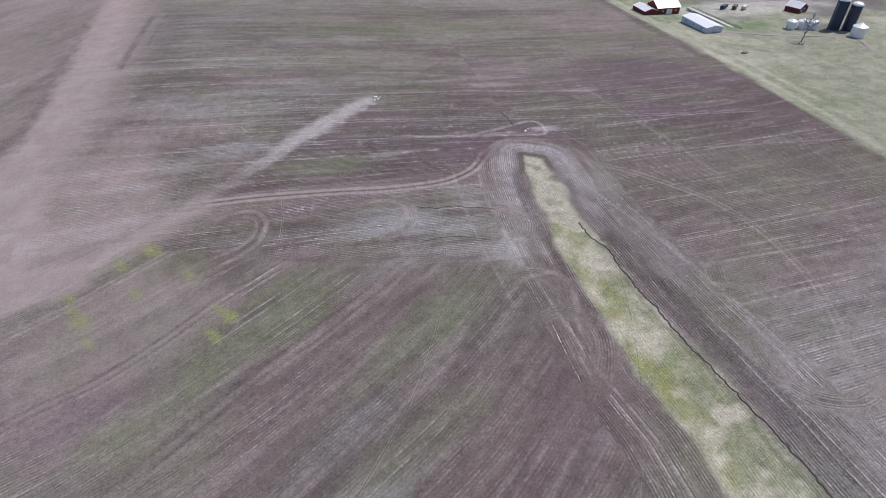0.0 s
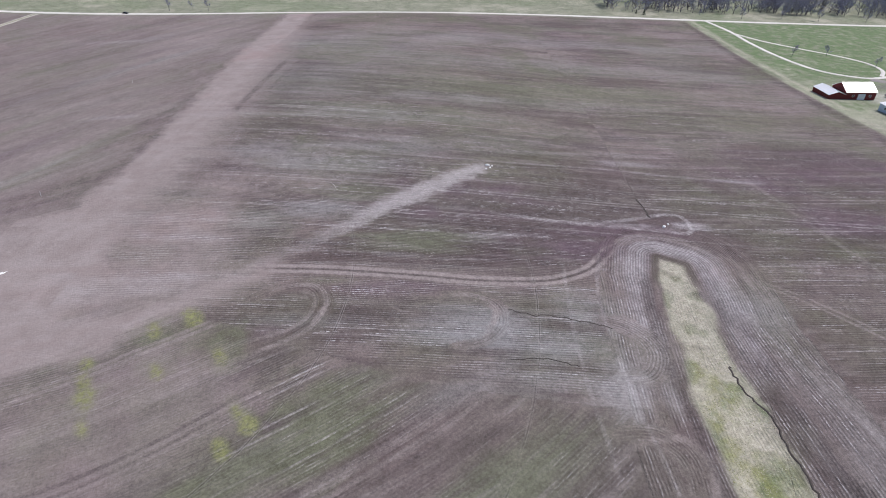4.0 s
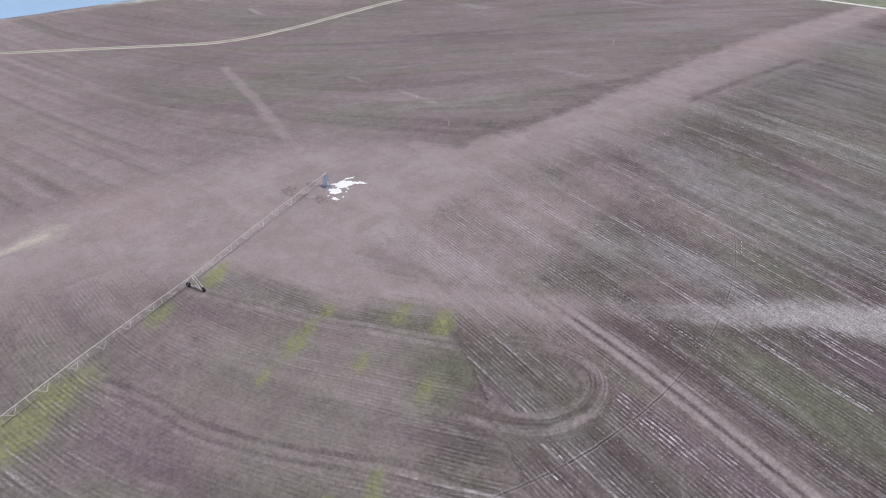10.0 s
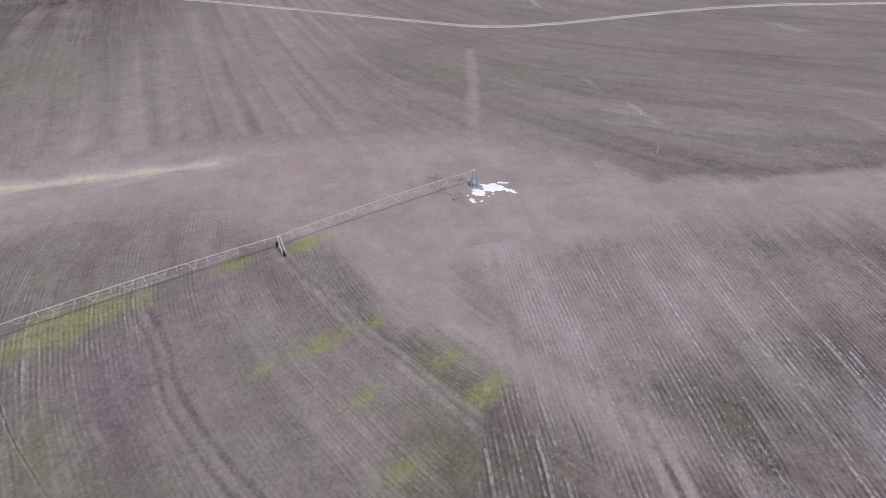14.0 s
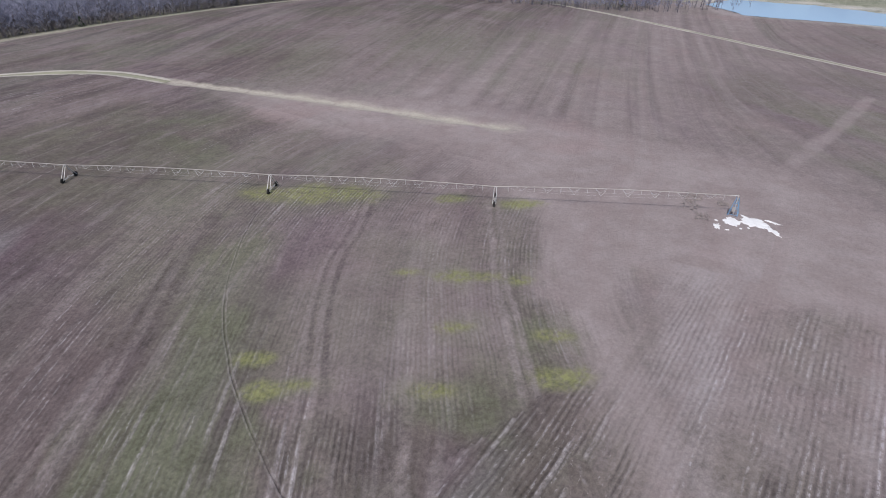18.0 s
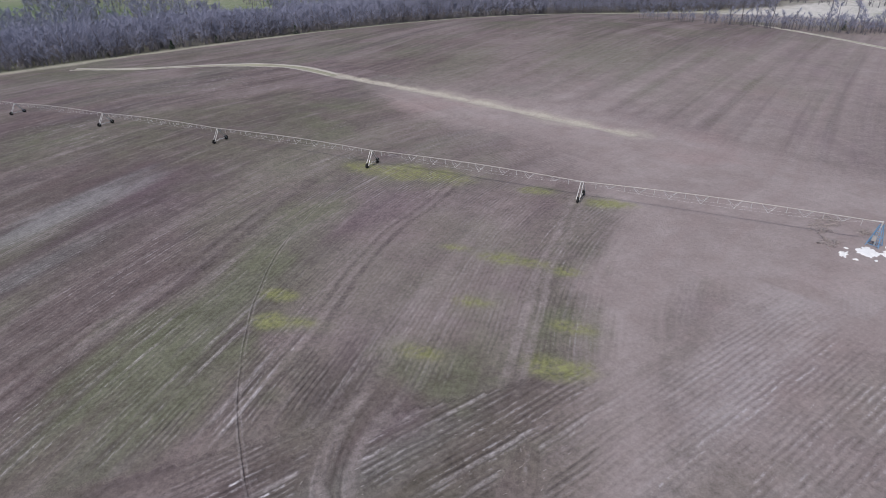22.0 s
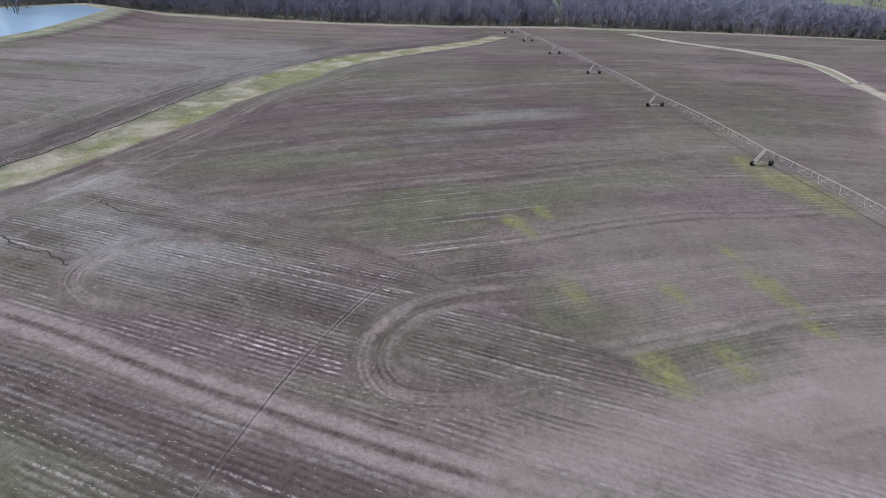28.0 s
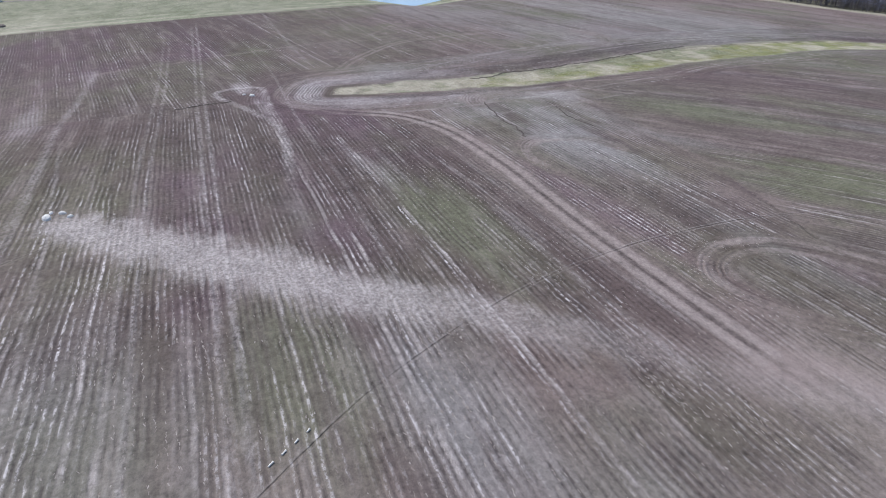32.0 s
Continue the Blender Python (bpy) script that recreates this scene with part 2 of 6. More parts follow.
def ground_material():
    n = Nodes("land", 0.95, 0.0, 0.12)
    co = n.coords()
    v = n.attr("row_v")
    u = n.math("ADD", n.attr("row_u"), n.math("MULTIPLY", n.math("SUBTRACT", n.noise(co, 0.09, 3, 0.6), 0.5), 0.9))

    def streaks(scale, stretch, w=0.0, detail=4.0):
        return n.noise(n.xyz(u, n.math("MULTIPLY", v, stretch), w), scale, detail, 0.62)

    broad, broad2, broad3 = n.noise(co, 0.016, 5, 0.6), n.noise(n.xyz_add(co, 431.0), 0.026, 5, 0.62), n.noise(n.xyz_add(co, -257.0), 0.021, 5, 0.6)
    mid, clod = n.noise(co, 0.11, 5, 0.62), n.noise(co, 1.5, 4, 0.72)
    wide, band, thin = streaks(0.085, 0.08, 3.0), streaks(0.30, 0.13, 7.0), streaks(1.0, 0.05, 11.0, 3.0)
    # soil between brown and mauve grey, in drifts that follow the rows
    c = n.mix(n.step(0.38, 0.62, broad), (0.152, 0.120, 0.115), (0.210, 0.174, 0.167))
    c = n.mix(n.step(0.50, 0.66, streaks(0.034, 0.45, 41.0, 5.0), 0.0, 0.32), c, (0.132, 0.090, 0.114))
    c = n.mix(n.step(0.50, 0.66, broad3, 0.0, 0.50), c, (0.138, 0.142, 0.110))
    c = n.mix(n.step(0.50, 0.64, streaks(0.030, 0.35, 53.0, 5.0), 0.0, 0.60), c, (0.146, 0.138, 0.118))
    c = n.mix(n.step(0.51, 0.66, wide, 0.0, 0.48), c, (0.092, 0.074, 0.082))
    c = n.mix(n.step(0.50, 0.34, wide, 0.0, 0.40), c, (0.225, 0.190, 0.186))
    c = n.mix(n.math("MULTIPLY", n.attr("dark"), n.step(0.25, 0.62, band, 1.0, 0.60)), c, (0.076, 0.057, 0.057))
    drift = n.step(0.28, 0.60, band, 0.55, 1.0)
    c = n.mix(n.math("MULTIPLY", n.attr("purple"), drift), c, (0.126, 0.086, 0.108))
    c = n.mix(n.math("MULTIPLY", n.attr("olive"), drift), c, (0.138, 0.148, 0.100))
    c = n.mix(n.math("MULTIPLY", n.attr("pale"), drift), c, (0.252, 0.248, 0.250))
    c = n.mix(n.math("MULTIPLY", n.attr("green"), n.step(0.3, 0.6, mid, 0.40, 1.0)), c, (0.130, 0.134, 0.090))
    c = n.mix(n.step(0.52, 0.68, band, 0.0, 0.34), c, (0.250, 0.218, 0.216))
    c = n.mix(n.step(0.48, 0.33, band, 0.0, 0.32), c, (0.096, 0.080, 0.082))
    bare_c = n.mix(n.step(0.3, 0.7, mid), (0.264, 0.222, 0.214), (0.318, 0.274, 0.266))
    bare_c = n.mix(n.step(0.52, 0.70, broad2, 0.0, 0.55), bare_c, (0.310, 0.232, 0.226))
    bare_c = n.mix(n.step(0.50, 0.66, streaks(0.12, 0.10, 71.0, 5.0), 0.0, 0.45), bare_c, (0.262, 0.212, 0.205))
    edge = n.math("ADD", n.math("MULTIPLY", n.math("SUBTRACT", band, 0.5), 26.0), n.math("MULTIPLY", n.math("SUBTRACT", thin, 0.5), 16.0))
    edge = n.math("ADD", n.math("MULTIPLY", edge, n.attr("fray")), n.math("MULTIPLY", n.math("SUBTRACT", mid, 0.5), 12.0))
    open_soil = n.step(n.attr("soft"), n.math("MULTIPLY", n.attr("soft"), -1.0), n.math("ADD", n.attr("bare_d"), edge))
    c = n.mix(n.math("MAXIMUM", n.attr("bare"), open_soil), c, bare_c)
    yel = n.math("MULTIPLY", n.attr("yellow"), n.step(0.30, 0.60, n.noise(co, 0.8, 5, 0.8)))
    c = n.mix(n.math("MULTIPLY", yel, 0.85), c, (0.225, 0.235, 0.098))
    # rows 0.762 m apart: broken pale residue on the ridges, shade painted dark into the furrows
    broken = n.step(0.40, 0.60, n.noise(n.xyz(u, n.math("MULTIPLY", v, 0.30), 5.0), 0.42, 5, 0.7), 0.08, 1.0)
    rs = n.math("MULTIPLY", n.math("MULTIPLY", n.attr("row_s"), broken), n.math("SUBTRACT", 1.0, n.math("MULTIPLY", open_soil, 0.92)))
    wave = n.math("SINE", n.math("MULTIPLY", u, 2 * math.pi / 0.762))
    dots = n.noise(n.xyz(n.math("MULTIPLY", u, 1.3), n.math("MULTIPLY", v, 0.75), 2.0), 1.7, 4, 0.75)
    ridge = n.math("MULTIPLY", n.step(0.05, 0.9, wave), n.step(0.42, 0.60, dots))
    lot = n.t.nodes.new("ShaderNodeTexWhiteNoise")
    lot.noise_dimensions = "1D"
    n.link(n.math("ROUND", n.math("SUBTRACT", n.math("DIVIDE", u, 0.762), 0.25)), lot.inputs["W"])
    each = n.math("ADD", n.math("MULTIPLY", n.math("POWER", lot.outputs["Value"], 2.0), 1.05), 0.36)
    ridge = n.math("MULTIPLY", ridge, n.math("MULTIPLY", each, n.step(0.34, 0.60, streaks(1.25, 0.012, 61.0, 2.0), 0.25, 1.0)), clamp=True)
    patch = n.math("MULTIPLY", n.step(0.38, 0.62, streaks(0.14, 0.14, 19.0)), n.step(0.36, 0.58, n.noise(n.xyz_add(co, 77.0), 0.22, 4, 0.65), 0.25, 1.0))
    c = n.mix(n.math("MULTIPLY", n.math("MULTIPLY", ridge, rs), n.math("ADD", n.math("MULTIPLY", patch, 1.0), 0.24)), c, (0.550, 0.530, 0.552))
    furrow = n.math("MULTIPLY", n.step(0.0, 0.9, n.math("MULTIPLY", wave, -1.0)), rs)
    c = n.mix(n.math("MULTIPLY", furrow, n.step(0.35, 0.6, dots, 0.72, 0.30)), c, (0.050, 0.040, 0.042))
    light = n.math("MULTIPLY", n.attr("light"), n.step(0.30, 0.58, dots, 0.50, 1.0))
    c = n.mix(n.math("MULTIPLY", light, n.math("MULTIPLY", n.step(-0.6, 0.6, wave, 0.55, 1.0), n.step(0.25, 0.5, thin, 0.6, 1.0))), c, (0.455, 0.432, 0.448))
    speck = n.noise(n.xyz_add(co, 19.0), 2.6, 4, 0.8)
    crumb = n.math("ADD", n.math("MULTIPLY", n.math("SUBTRACT", speck, 0.5), 1.1), n.math("MULTIPLY", n.math("SUBTRACT", n.noise(co, 0.55, 3, 0.6), 0.5), 1.0))

    gaps = n.step(0.40, 0.62, n.noise(n.xyz_add(co, 61.0), 0.13, 4, 0.7), 0.42, 1.0)

    def course(name, soft=0.6):
        kept = n.math("MAXIMUM", gaps, n.step(0.80, 0.92, n.attr(name + "_k")))
        return n.math("MULTIPLY", n.math("MULTIPLY", n.attr(name + "_k"), kept), n.step(1.0 + soft, 1.0 - soft, n.math("ADD", n.attr(name), crumb)))

    c = n.mix(n.math("MULTIPLY", course("furrow"), n.step(0.3, 0.6, clod, 1.0, 0.6)), c, (0.070, 0.058, 0.058))
    c = n.mix(n.math("MULTIPLY", course("worn"), n.step(0.30, 0.58, dots, 0.55, 0.9)), c, (0.285, 0.247, 0.240))
    c = n.mix(n.math("MULTIPLY", course("straw", 0.7), n.step(0.40, 0.58, dots, 0.25, 0.8)), c, (0.48, 0.455, 0.465))
    # straw washed together in a drift, its edges combed out along the rows
    comb = n.math("ADD", n.math("MULTIPLY", n.math("SUBTRACT", streaks(1.9, 0.07, 37.0, 3.0), 0.5), 1.9), n.math("MULTIPLY", n.math("SUBTRACT", n.noise(co, 0.25, 4, 0.6), 0.5), 1.6))
    drift_f = n.math("MULTIPLY", n.step(1.45, 0.35, n.math("ADD", n.attr("litter"), comb)), n.attr("litter_k"))
    straw_c = n.mix(n.step(0.36, 0.62, speck), (0.25, 0.228, 0.228), (0.455, 0.428, 0.432))
    c = n.mix(n.math("MULTIPLY", drift_f, n.step(0.30, 0.52, dots, 0.60, 0.92)), c, straw_c)
    # paler wheel ways in pairs, every twelve rows
    way = n.math("ABSOLUTE", n.math("SUBTRACT", n.math("PINGPONG", u, 4.57), 1.1))
    way = n.math("MULTIPLY", n.step(0.42, 0.12, way), n.math("MULTIPLY", rs, n.step(0.44, 0.58, streaks(0.09, 0.10, 29.0))))
    c = n.mix(n.math("MULTIPLY", way, n.step(0.3, 0.6, dots, 0.25, 0.65)), c, (0.40, 0.37, 0.37))
    # wheel ruts of the irrigation towers, in circles round the pivot
    sep = n.t.nodes.new("ShaderNodeSeparateXYZ")
    n.link(co, sep.inputs[0])
    rx, ry = n.math("SUBTRACT", sep.outputs[0], float(RING_C[0])), n.math("SUBTRACT", sep.outputs[1], float(RING_C[1]))
    r = n.math("SQRT", n.math("ADD", n.math("MULTIPLY", rx, rx), n.math("MULTIPLY", ry, ry)))
    r = n.math("ADD", r, n.math("MULTIPLY", n.math("SUBTRACT", n.noise(co, 0.05, 4), 0.5), 1.4))
    r = n.math("SUBTRACT", r, n.step(160, 110, r, -0.6, 0.5))
    off = n.math("ABSOLUTE", n.math("SUBTRACT", r, n.math("MULTIPLY", n.math("ROUND", n.math("DIVIDE", r, RING_R)), RING_R)))
    outer = n.math("MULTIPLY", n.step(70, 80, r), n.attr("ruts"))
    outer = n.math("MULTIPLY", outer, n.step(0.36, 0.56, n.noise(co, 0.12, 5, 0.75), 0.18, 1.0))
    rut = n.math("MULTIPLY", n.step(0.13, 0.03, off), outer)
    lip = n.math("MULTIPLY", n.math("MULTIPLY", n.step(0.46, 0.26, off), n.step(0.10, 0.22, off)), outer)
    c = n.mix(n.math("MULTIPLY", lip, n.step(0.36, 0.56, speck, 0.10, 0.50)), c, (0.36, 0.335, 0.33))
    c = n.mix(n.math("MULTIPLY", rut, n.step(0.3, 0.6, clod, 0.12, 0.52)), c, (0.070, 0.057, 0.055))
    # pasture and rough grass
    gc = n.mix(n.step(0.32, 0.68, mid), (0.186, 0.200, 0.142), (0.262, 0.266, 0.205))
    gc = n.mix(n.step(0.50, 0.66, broad2, 0.0, 0.9), gc, (0.345, 0.338, 0.270))
    gc = n.mix(n.step(0.5, 0.75, n.noise(co, 0.6, 5, 0.75), 0.0, 0.6), gc, (0.385, 0.372, 0.295))
    gc = n.mix(n.math("MULTIPLY", n.attr("lush"), n.step(0.25, 0.6, n.noise(co, 0.16, 4, 0.65))), gc, (0.112, 0.172, 0.076))
    gc = n.mix(n.math("MULTIPLY", n.attr("sward"), n.step(0.50, 0.68, n.noise(co, 0.45, 5, 0.75))), gc, (0.125, 0.118, 0.075))
    gc = n.mix(n.math("MULTIPLY", n.attr("sward"), n.step(0.50, 0.62, streaks(0.45, 0.25, 83.0, 5.0), 0.0, 1.6), clamp=True), gc, (0.150, 0.150, 0.085))
    gc = n.mix(n.math("MULTIPLY", n.attr("moss"), n.step(0.34, 0.58, n.noise(n.xyz_add(co, 91.0), 0.28, 5, 0.7), 0.15, 0.9)), gc, (0.225, 0.232, 0.095))
    gc = n.mix(n.math("MULTIPLY", n.attr("mud"), n.step(0.28, 0.55, n.noise(n.xyz_add(co, 44.0), 0.2, 5, 0.7), 0.45, 1.0)), gc, (0.135, 0.122, 0.125))
    c = n.mix(n.attr("grass"), c, gc)
    c = n.mix(n.math("MULTIPLY", n.math("MULTIPLY", rut, n.step(0.02, 0.2, n.attr("sward"))), 0.8), c, (0.070, 0.057, 0.050))
    c = n.mix(n.math("MULTIPLY", n.attr("sand"), n.step(0.3, 0.6, mid, 0.6, 1.0)), c, (0.60, 0.575, 0.56))
    c = n.mix(n.math("MULTIPLY", n.attr("tan"), n.step(0.25, 0.55, n.noise(co, 0.45, 5, 0.75), 0.35, 1.0)), c, (0.415, 0.385, 0.325))
    c = n.mix(n.math("MULTIPLY", n.attr("gully"), n.step(0.3, 0.6, clod, 0.5, 1.0)), c, (0.080, 0.070, 0.058))
    grain = n.math("ADD", n.math("ADD", n.math("MULTIPLY", clod, 1.00), n.math("MULTIPLY", n.noise(n.xyz_add(co, 33.0), 0.33, 5, 0.74), 0.75)), n.math("ADD", n.math("MULTIPLY", n.noise(co, 5.0, 3, 0.75), 0.50), -0.125))
    loose = n.math("SUBTRACT", 1.25, n.math("MULTIPLY", n.math("MAXIMUM", n.attr("bare"), open_soil), 0.75))
    grain = n.math("ADD", n.math("MULTIPLY", n.math("SUBTRACT", grain, 1.0), loose), 1.0)
    c = n.mix(1.0, c, n.grey(grain), "MULTIPLY")
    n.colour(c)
    hgt = n.math("ADD", n.math("MULTIPLY", n.math("MULTIPLY", wave, rs), 0.06), n.math("MULTIPLY", clod, 0.20))
    hgt = n.math("SUBTRACT", hgt, n.math("MULTIPLY", rut, 0.2))
    n.bump(hgt, 0.8, 1.0)
    return n.mat


# ---- the ground, one sheet to the horizon ----
def axis_steps(lo, hi, step, grow, reach):
    mid = np.arange(lo, hi + step / 2, step)
    out, s, p = [], step, 0.0
    while p < reach:
        s *= grow
        p += s
        out.append(p)
    out = np.array(out)
    return np.concatenate((lo - out[::-1], mid, mid[-1] + out))


BARE = [(-112, 508), (-107, 440), (-93, 318), (-91, 275), (-90, 238), (-91, 195), (-94, 162), (-95, 143), (-92, 125), (-91, 109), (-80, 110), (-70, 115.5), (-60, 123), (-48, 128), (-46, 121.5), (-56, 116),
        (-69, 104), (-78, 94.5), (-91, 88), (-103, 84), (-109, 72), (-117, 62), (-124, 45), (-121, 24), (-117, 0), (-121, -32), (-132, -48), (-150, -14), (-168, 15), (-171, 47), (-172, 92),
        (-165, 130), (-140, 152), (-121, 160), (-117, 190), (-115.5, 245), (-119, 310), (-126, 400), (-133, 508)]
STREAK = [(17, 192), (4, 180), (-6, 171), (-18, 160.5), (-30, 147.5), (-42, 136), (-56, 124), (-80, 121)]
DOUBLE = curved([(-62, 126.6), (-47, 126.2), (-36, 126), (-25, 125.3), (-10, 124), (5, 122.2), (18, 121.6), (30, 122.6), (41, 128), (49, 138), (58, 144.5), (68, 145), (78, 139), (84, 127), (87, 110)], 3)
EAST_EDGE = [(206, 520), (199, 330), (197, 200), (195, 110), (204, 60), (214, 28), (240, -45), (246, -84), (258, -122), (280, -172), (300, -215)]
WOODS_EDGE = [(420, -170), (330, -190), (225, -203), (140, -211), (65, -224), (-3, -250), (-79, -258), (-130, -264), (-208, -262), (-279, -243), (-373, -222), (-484, -185), (-640, -130)]
# wheel turns, along which the rows bend: course and half width
LOOPS = [([(38, 107), (44, 105.5), (49, 101), (50, 95), (46, 89), (38, 88)], 3.2), ([(34, 73), (42, 73.5), (47, 70), (48, 64), (46, 56)], 3.0), ([(38, 56), (45, 58), (51, 54), (51.5, 47), (47, 38), (40, 30)], 3.2),
         ([(123, 66), (106, 67.5), (96, 64.5), (92, 58), (97, 51.5), (110, 49)], 3.2), ([(-46, 95), (-38, 98.5), (-32, 105), (-31, 112), (-33, 117), (-37, 119), (-44, 117), (-50, 113)], 2.6), ([(2, 97), (9, 98.5), (13.5, 103), (14.5, 109), (12, 113.5), (5, 116), (-2, 116)], 2.0), ([(88, 40), (86, 30), (90, 20), (100, 16), (112, 20)], 2.8)]
# courses worn by wheels: points, half width, strength
S_ROWS = [(11, 86), (2, 79), (-9, 70.5), (-20, 62), (-31, 55), (-43.5, 44.8), (-66, 27.5)]
M_ROWS = [(-22, 94), (-30.5, 88), (-39, 83), (-47, 76.5), (-56, 69), (-68, 61), (-80.5, 55.5), (-95, 47)]
N_ROWS = [(-38, 96), (-53, 88), (-70, 77.5), (-82, 70), (-93, 62.5)]
TOWER_ROWS = [(-107, 70.5), (-97, 76), (-88.8, 81.3), (-78, 87.3), (-71, 92.6), (-63, 98.3), (-52, 106)]
ARC_E = [(82, 127), (94, 117.6), (104.4, 106.6), (113.2, 94.9), (118.5, 80), (119.5, 66), (118, 52), (113, 37.5), (107, 27)]
WORN = [(S_ROWS, .8, .5), (M_ROWS, .5, .42), (N_ROWS, .4, .36), (TOWER_ROWS, .6, .82), ([(-28, 102), (-35.4, 97.5), (-42, 94), (-50, 89.4), (-60, 83), (-72.5, 74.5), (-82, 68)], .6, 0.32),
        ([(32, 11.5), (20, 6), (11, 0), (2, -10.5), (-6, -19.5), (-15, -30), (-32, -40), (-51, -50)], 1.3, 0.45), ([(-49, 91), (-38.9, 96.8), (-33, 101.7), (-30.5, 107), (-29.7, 112), (-31, 116), (-34, 118.6), (-39, 118.9), (-46, 117)], .8, .84),
        ([(-46, 98), (-38.6, 101.1), (-33.8, 105.7), (-32.6, 109.8), (-32.6, 113.1), (-34.2, 115.4), (-38, 116.6)], .6, .7), ([(9.6, 98.4), (12.7, 106), (13.4, 110.6), (10.5, 114.2), (6.6, 115.7), (1.5, 115.4)], .8, .7),
        ([(-6.5, 113), (-9, 117), (-13, 119.5), (-16, 122)], .7, 0.36), ([(-9, 108), (-14, 112), (-15.5, 116), (-14, 120)], .5, 0.29),
        ([(30, 62.8), (37.6, 70.5), (44, 72.6), (49.5, 72.2), (51.5, 65.7), (48.6, 56.3), (42.4, 40.4)], .9, 0.43), ([(38, 56), (45, 58), (50, 53), (49.5, 46), (46, 36)], .8, 0.32), ([(105, 65.6), (93.5, 64.8), (88.3, 61.5), (89, 58), (97.5, 55.8)], .8, 0.36),
        ([(163, 9), (148, 7), (130, 12)], 1.2, 0.43), ([(124, 118), (128, 102), (141, 86), (160, 70)], .7, 0.29), ([(108, 204), (114, 176), (119, 151), (125, 122), (127, 96)], .9, 0.29), ([(7, 83), (-7, 73), (-22, 62), (-34, 53)], .5, 0.29),
        ([(-79, 104), (-80, 100), (-81.8, 96), (-85.5, 90.5)], .3, 0.36), ([(30, 215), (75, 206), (130, 212), (195, 222)], 1.0, 0.2), ([(70, 142), (110, 160), (150, 158), (194, 165)], 1.0, 0.18), ([(-80, 128), (-62, 125.5), (-52, 124)], 1.5, 0.36),
        ([(-40, 13), (-20, 27), (0, 43), (15, 57)], .5, 0.25), ([(-70, 36), (-52, 46), (-38, 56), (-22, 67)], .5, 0.29), ([(-10, 30), (6, 46), (22, 64)], .5, 0.25)]
# paler rows and wheel ways, thick with straw
STRAW = [([(190, 147.5), (161, 151), (100, 158.5), (60, 163.3), (3.7, 169.9), (-21.6, 172.7), (-39.7, 175), (-70, 178.5)], 0.36, 0.58), ([(190, 149.3), (100, 160.2), (60, 165), (3.7, 171.6), (-21.6, 174.4), (-70, 180)], 0.36, 0.54),
         ([(168, 159.5), (91, 168.4), (31, 176.5), (-20, 182), (-70, 187)], 0.34, 0.41), ([(168, 161.2), (91, 170.2), (31, 178.3), (-20, 183.8), (-70, 189)], 0.34, 0.37), ([(155, 139), (97, 141), (51.5, 146.5), (8, 150.2), (-16, 153.4), (-60, 159)], 0.34, 0.34),
         ([(126, 183), (84, 187.6), (62, 191), (33, 193), (9, 195), (-30, 199)], 0.77, 0.41), ([(60, 190), (0, 190.5), (-60, 194)], 0.34, 0.27), ([(94, 65.3), (147, 66)], 0.42, 0.48), ([(94, 67.2), (147, 68)], 0.34, 0.34), ([(85, 49), (101, 49.3), (134, 51.5)], 0.42, 0.48),
         ([(87, 51), (134, 53.6)], 0.34, 0.34), ([(90, 31), (140, 33)], 0.42, 0.34), ([(95, 129), (128, 126.5), (201, 119)], 0.51, 0.34), ([(97, 99), (130, 96), (195, 93)], 0.42, 0.27), ([(95, 83), (140, 80)], 0.34, 0.27), ([(46, 138), (41, 118), (40.5, 94), (43, 61), (47, 28)], 0.51, 0.31),
         ([(34, 133), (31.5, 96), (33, 62)], 0.51, 0.27), ([(73, 126), (80, 100), (86, 77), (92, 49), (96.5, 16)], 0.51, 0.34), ([(84, 106), (90, 57), (92, 21)], 0.51, 0.31), ([(-5, 133.2), (-30, 134.4), (-46, 134.6)], 0.42, 0.34), ([(14, 127.2), (-10, 128.6), (-40, 129.2)], 0.38, 0.34),
         ([(24, 139.5), (12, 140.2), (0, 140.6)], 0.51, 0.34), ([(9, 158.5), (40, 152.2), (58, 154.7), (73.5, 159.3), (78, 155), (76, 148), (65, 149.2), (41, 152.7)], .8, .78)]
# furrows coloured darker than the soil around them: points, half width, strength
FURROWS = [([(p[0] - .6, p[1] + .9) for p in M_ROWS], .5, .7), ([(p[0] + .7, p[1] - 1.1) for p in M_ROWS], .4, .5), ([(p[0] - .9, p[1] + 1.4) for p in S_ROWS], .8, .45), ([(57, 130.5), (53.6, 113.5), (52.2, 97.6), (52.4, 81.5), (52.4, 64.6), (52.5, 45)], 1.5, .7),
           ([(74, 70), (77.5, 56), (79, 40), (82, 26), (85, 11), (86, -12)], 2.6, .88), ([(-92.3, 236), (-90.2, 275), (-88, 323)], 1.6, .7), ([(-84, 262), (-80, 330)], 1.0, .4), ([(-133, 176), (-120, 183), (-117.5, 205), (-117, 226)], 2.4, .5), ([(-56, -14), (-28, 2), (0, 22)], 1.5, .4),
           ([(-140, 206), (-126, 232), (-118, 262)], 2.0, .4), ([(-72, 25), (-46, 42), (-30, 54)], 1.6, .5), ([(-24, 27), (-6, 42), (12, 60)], 1.8, .45)]
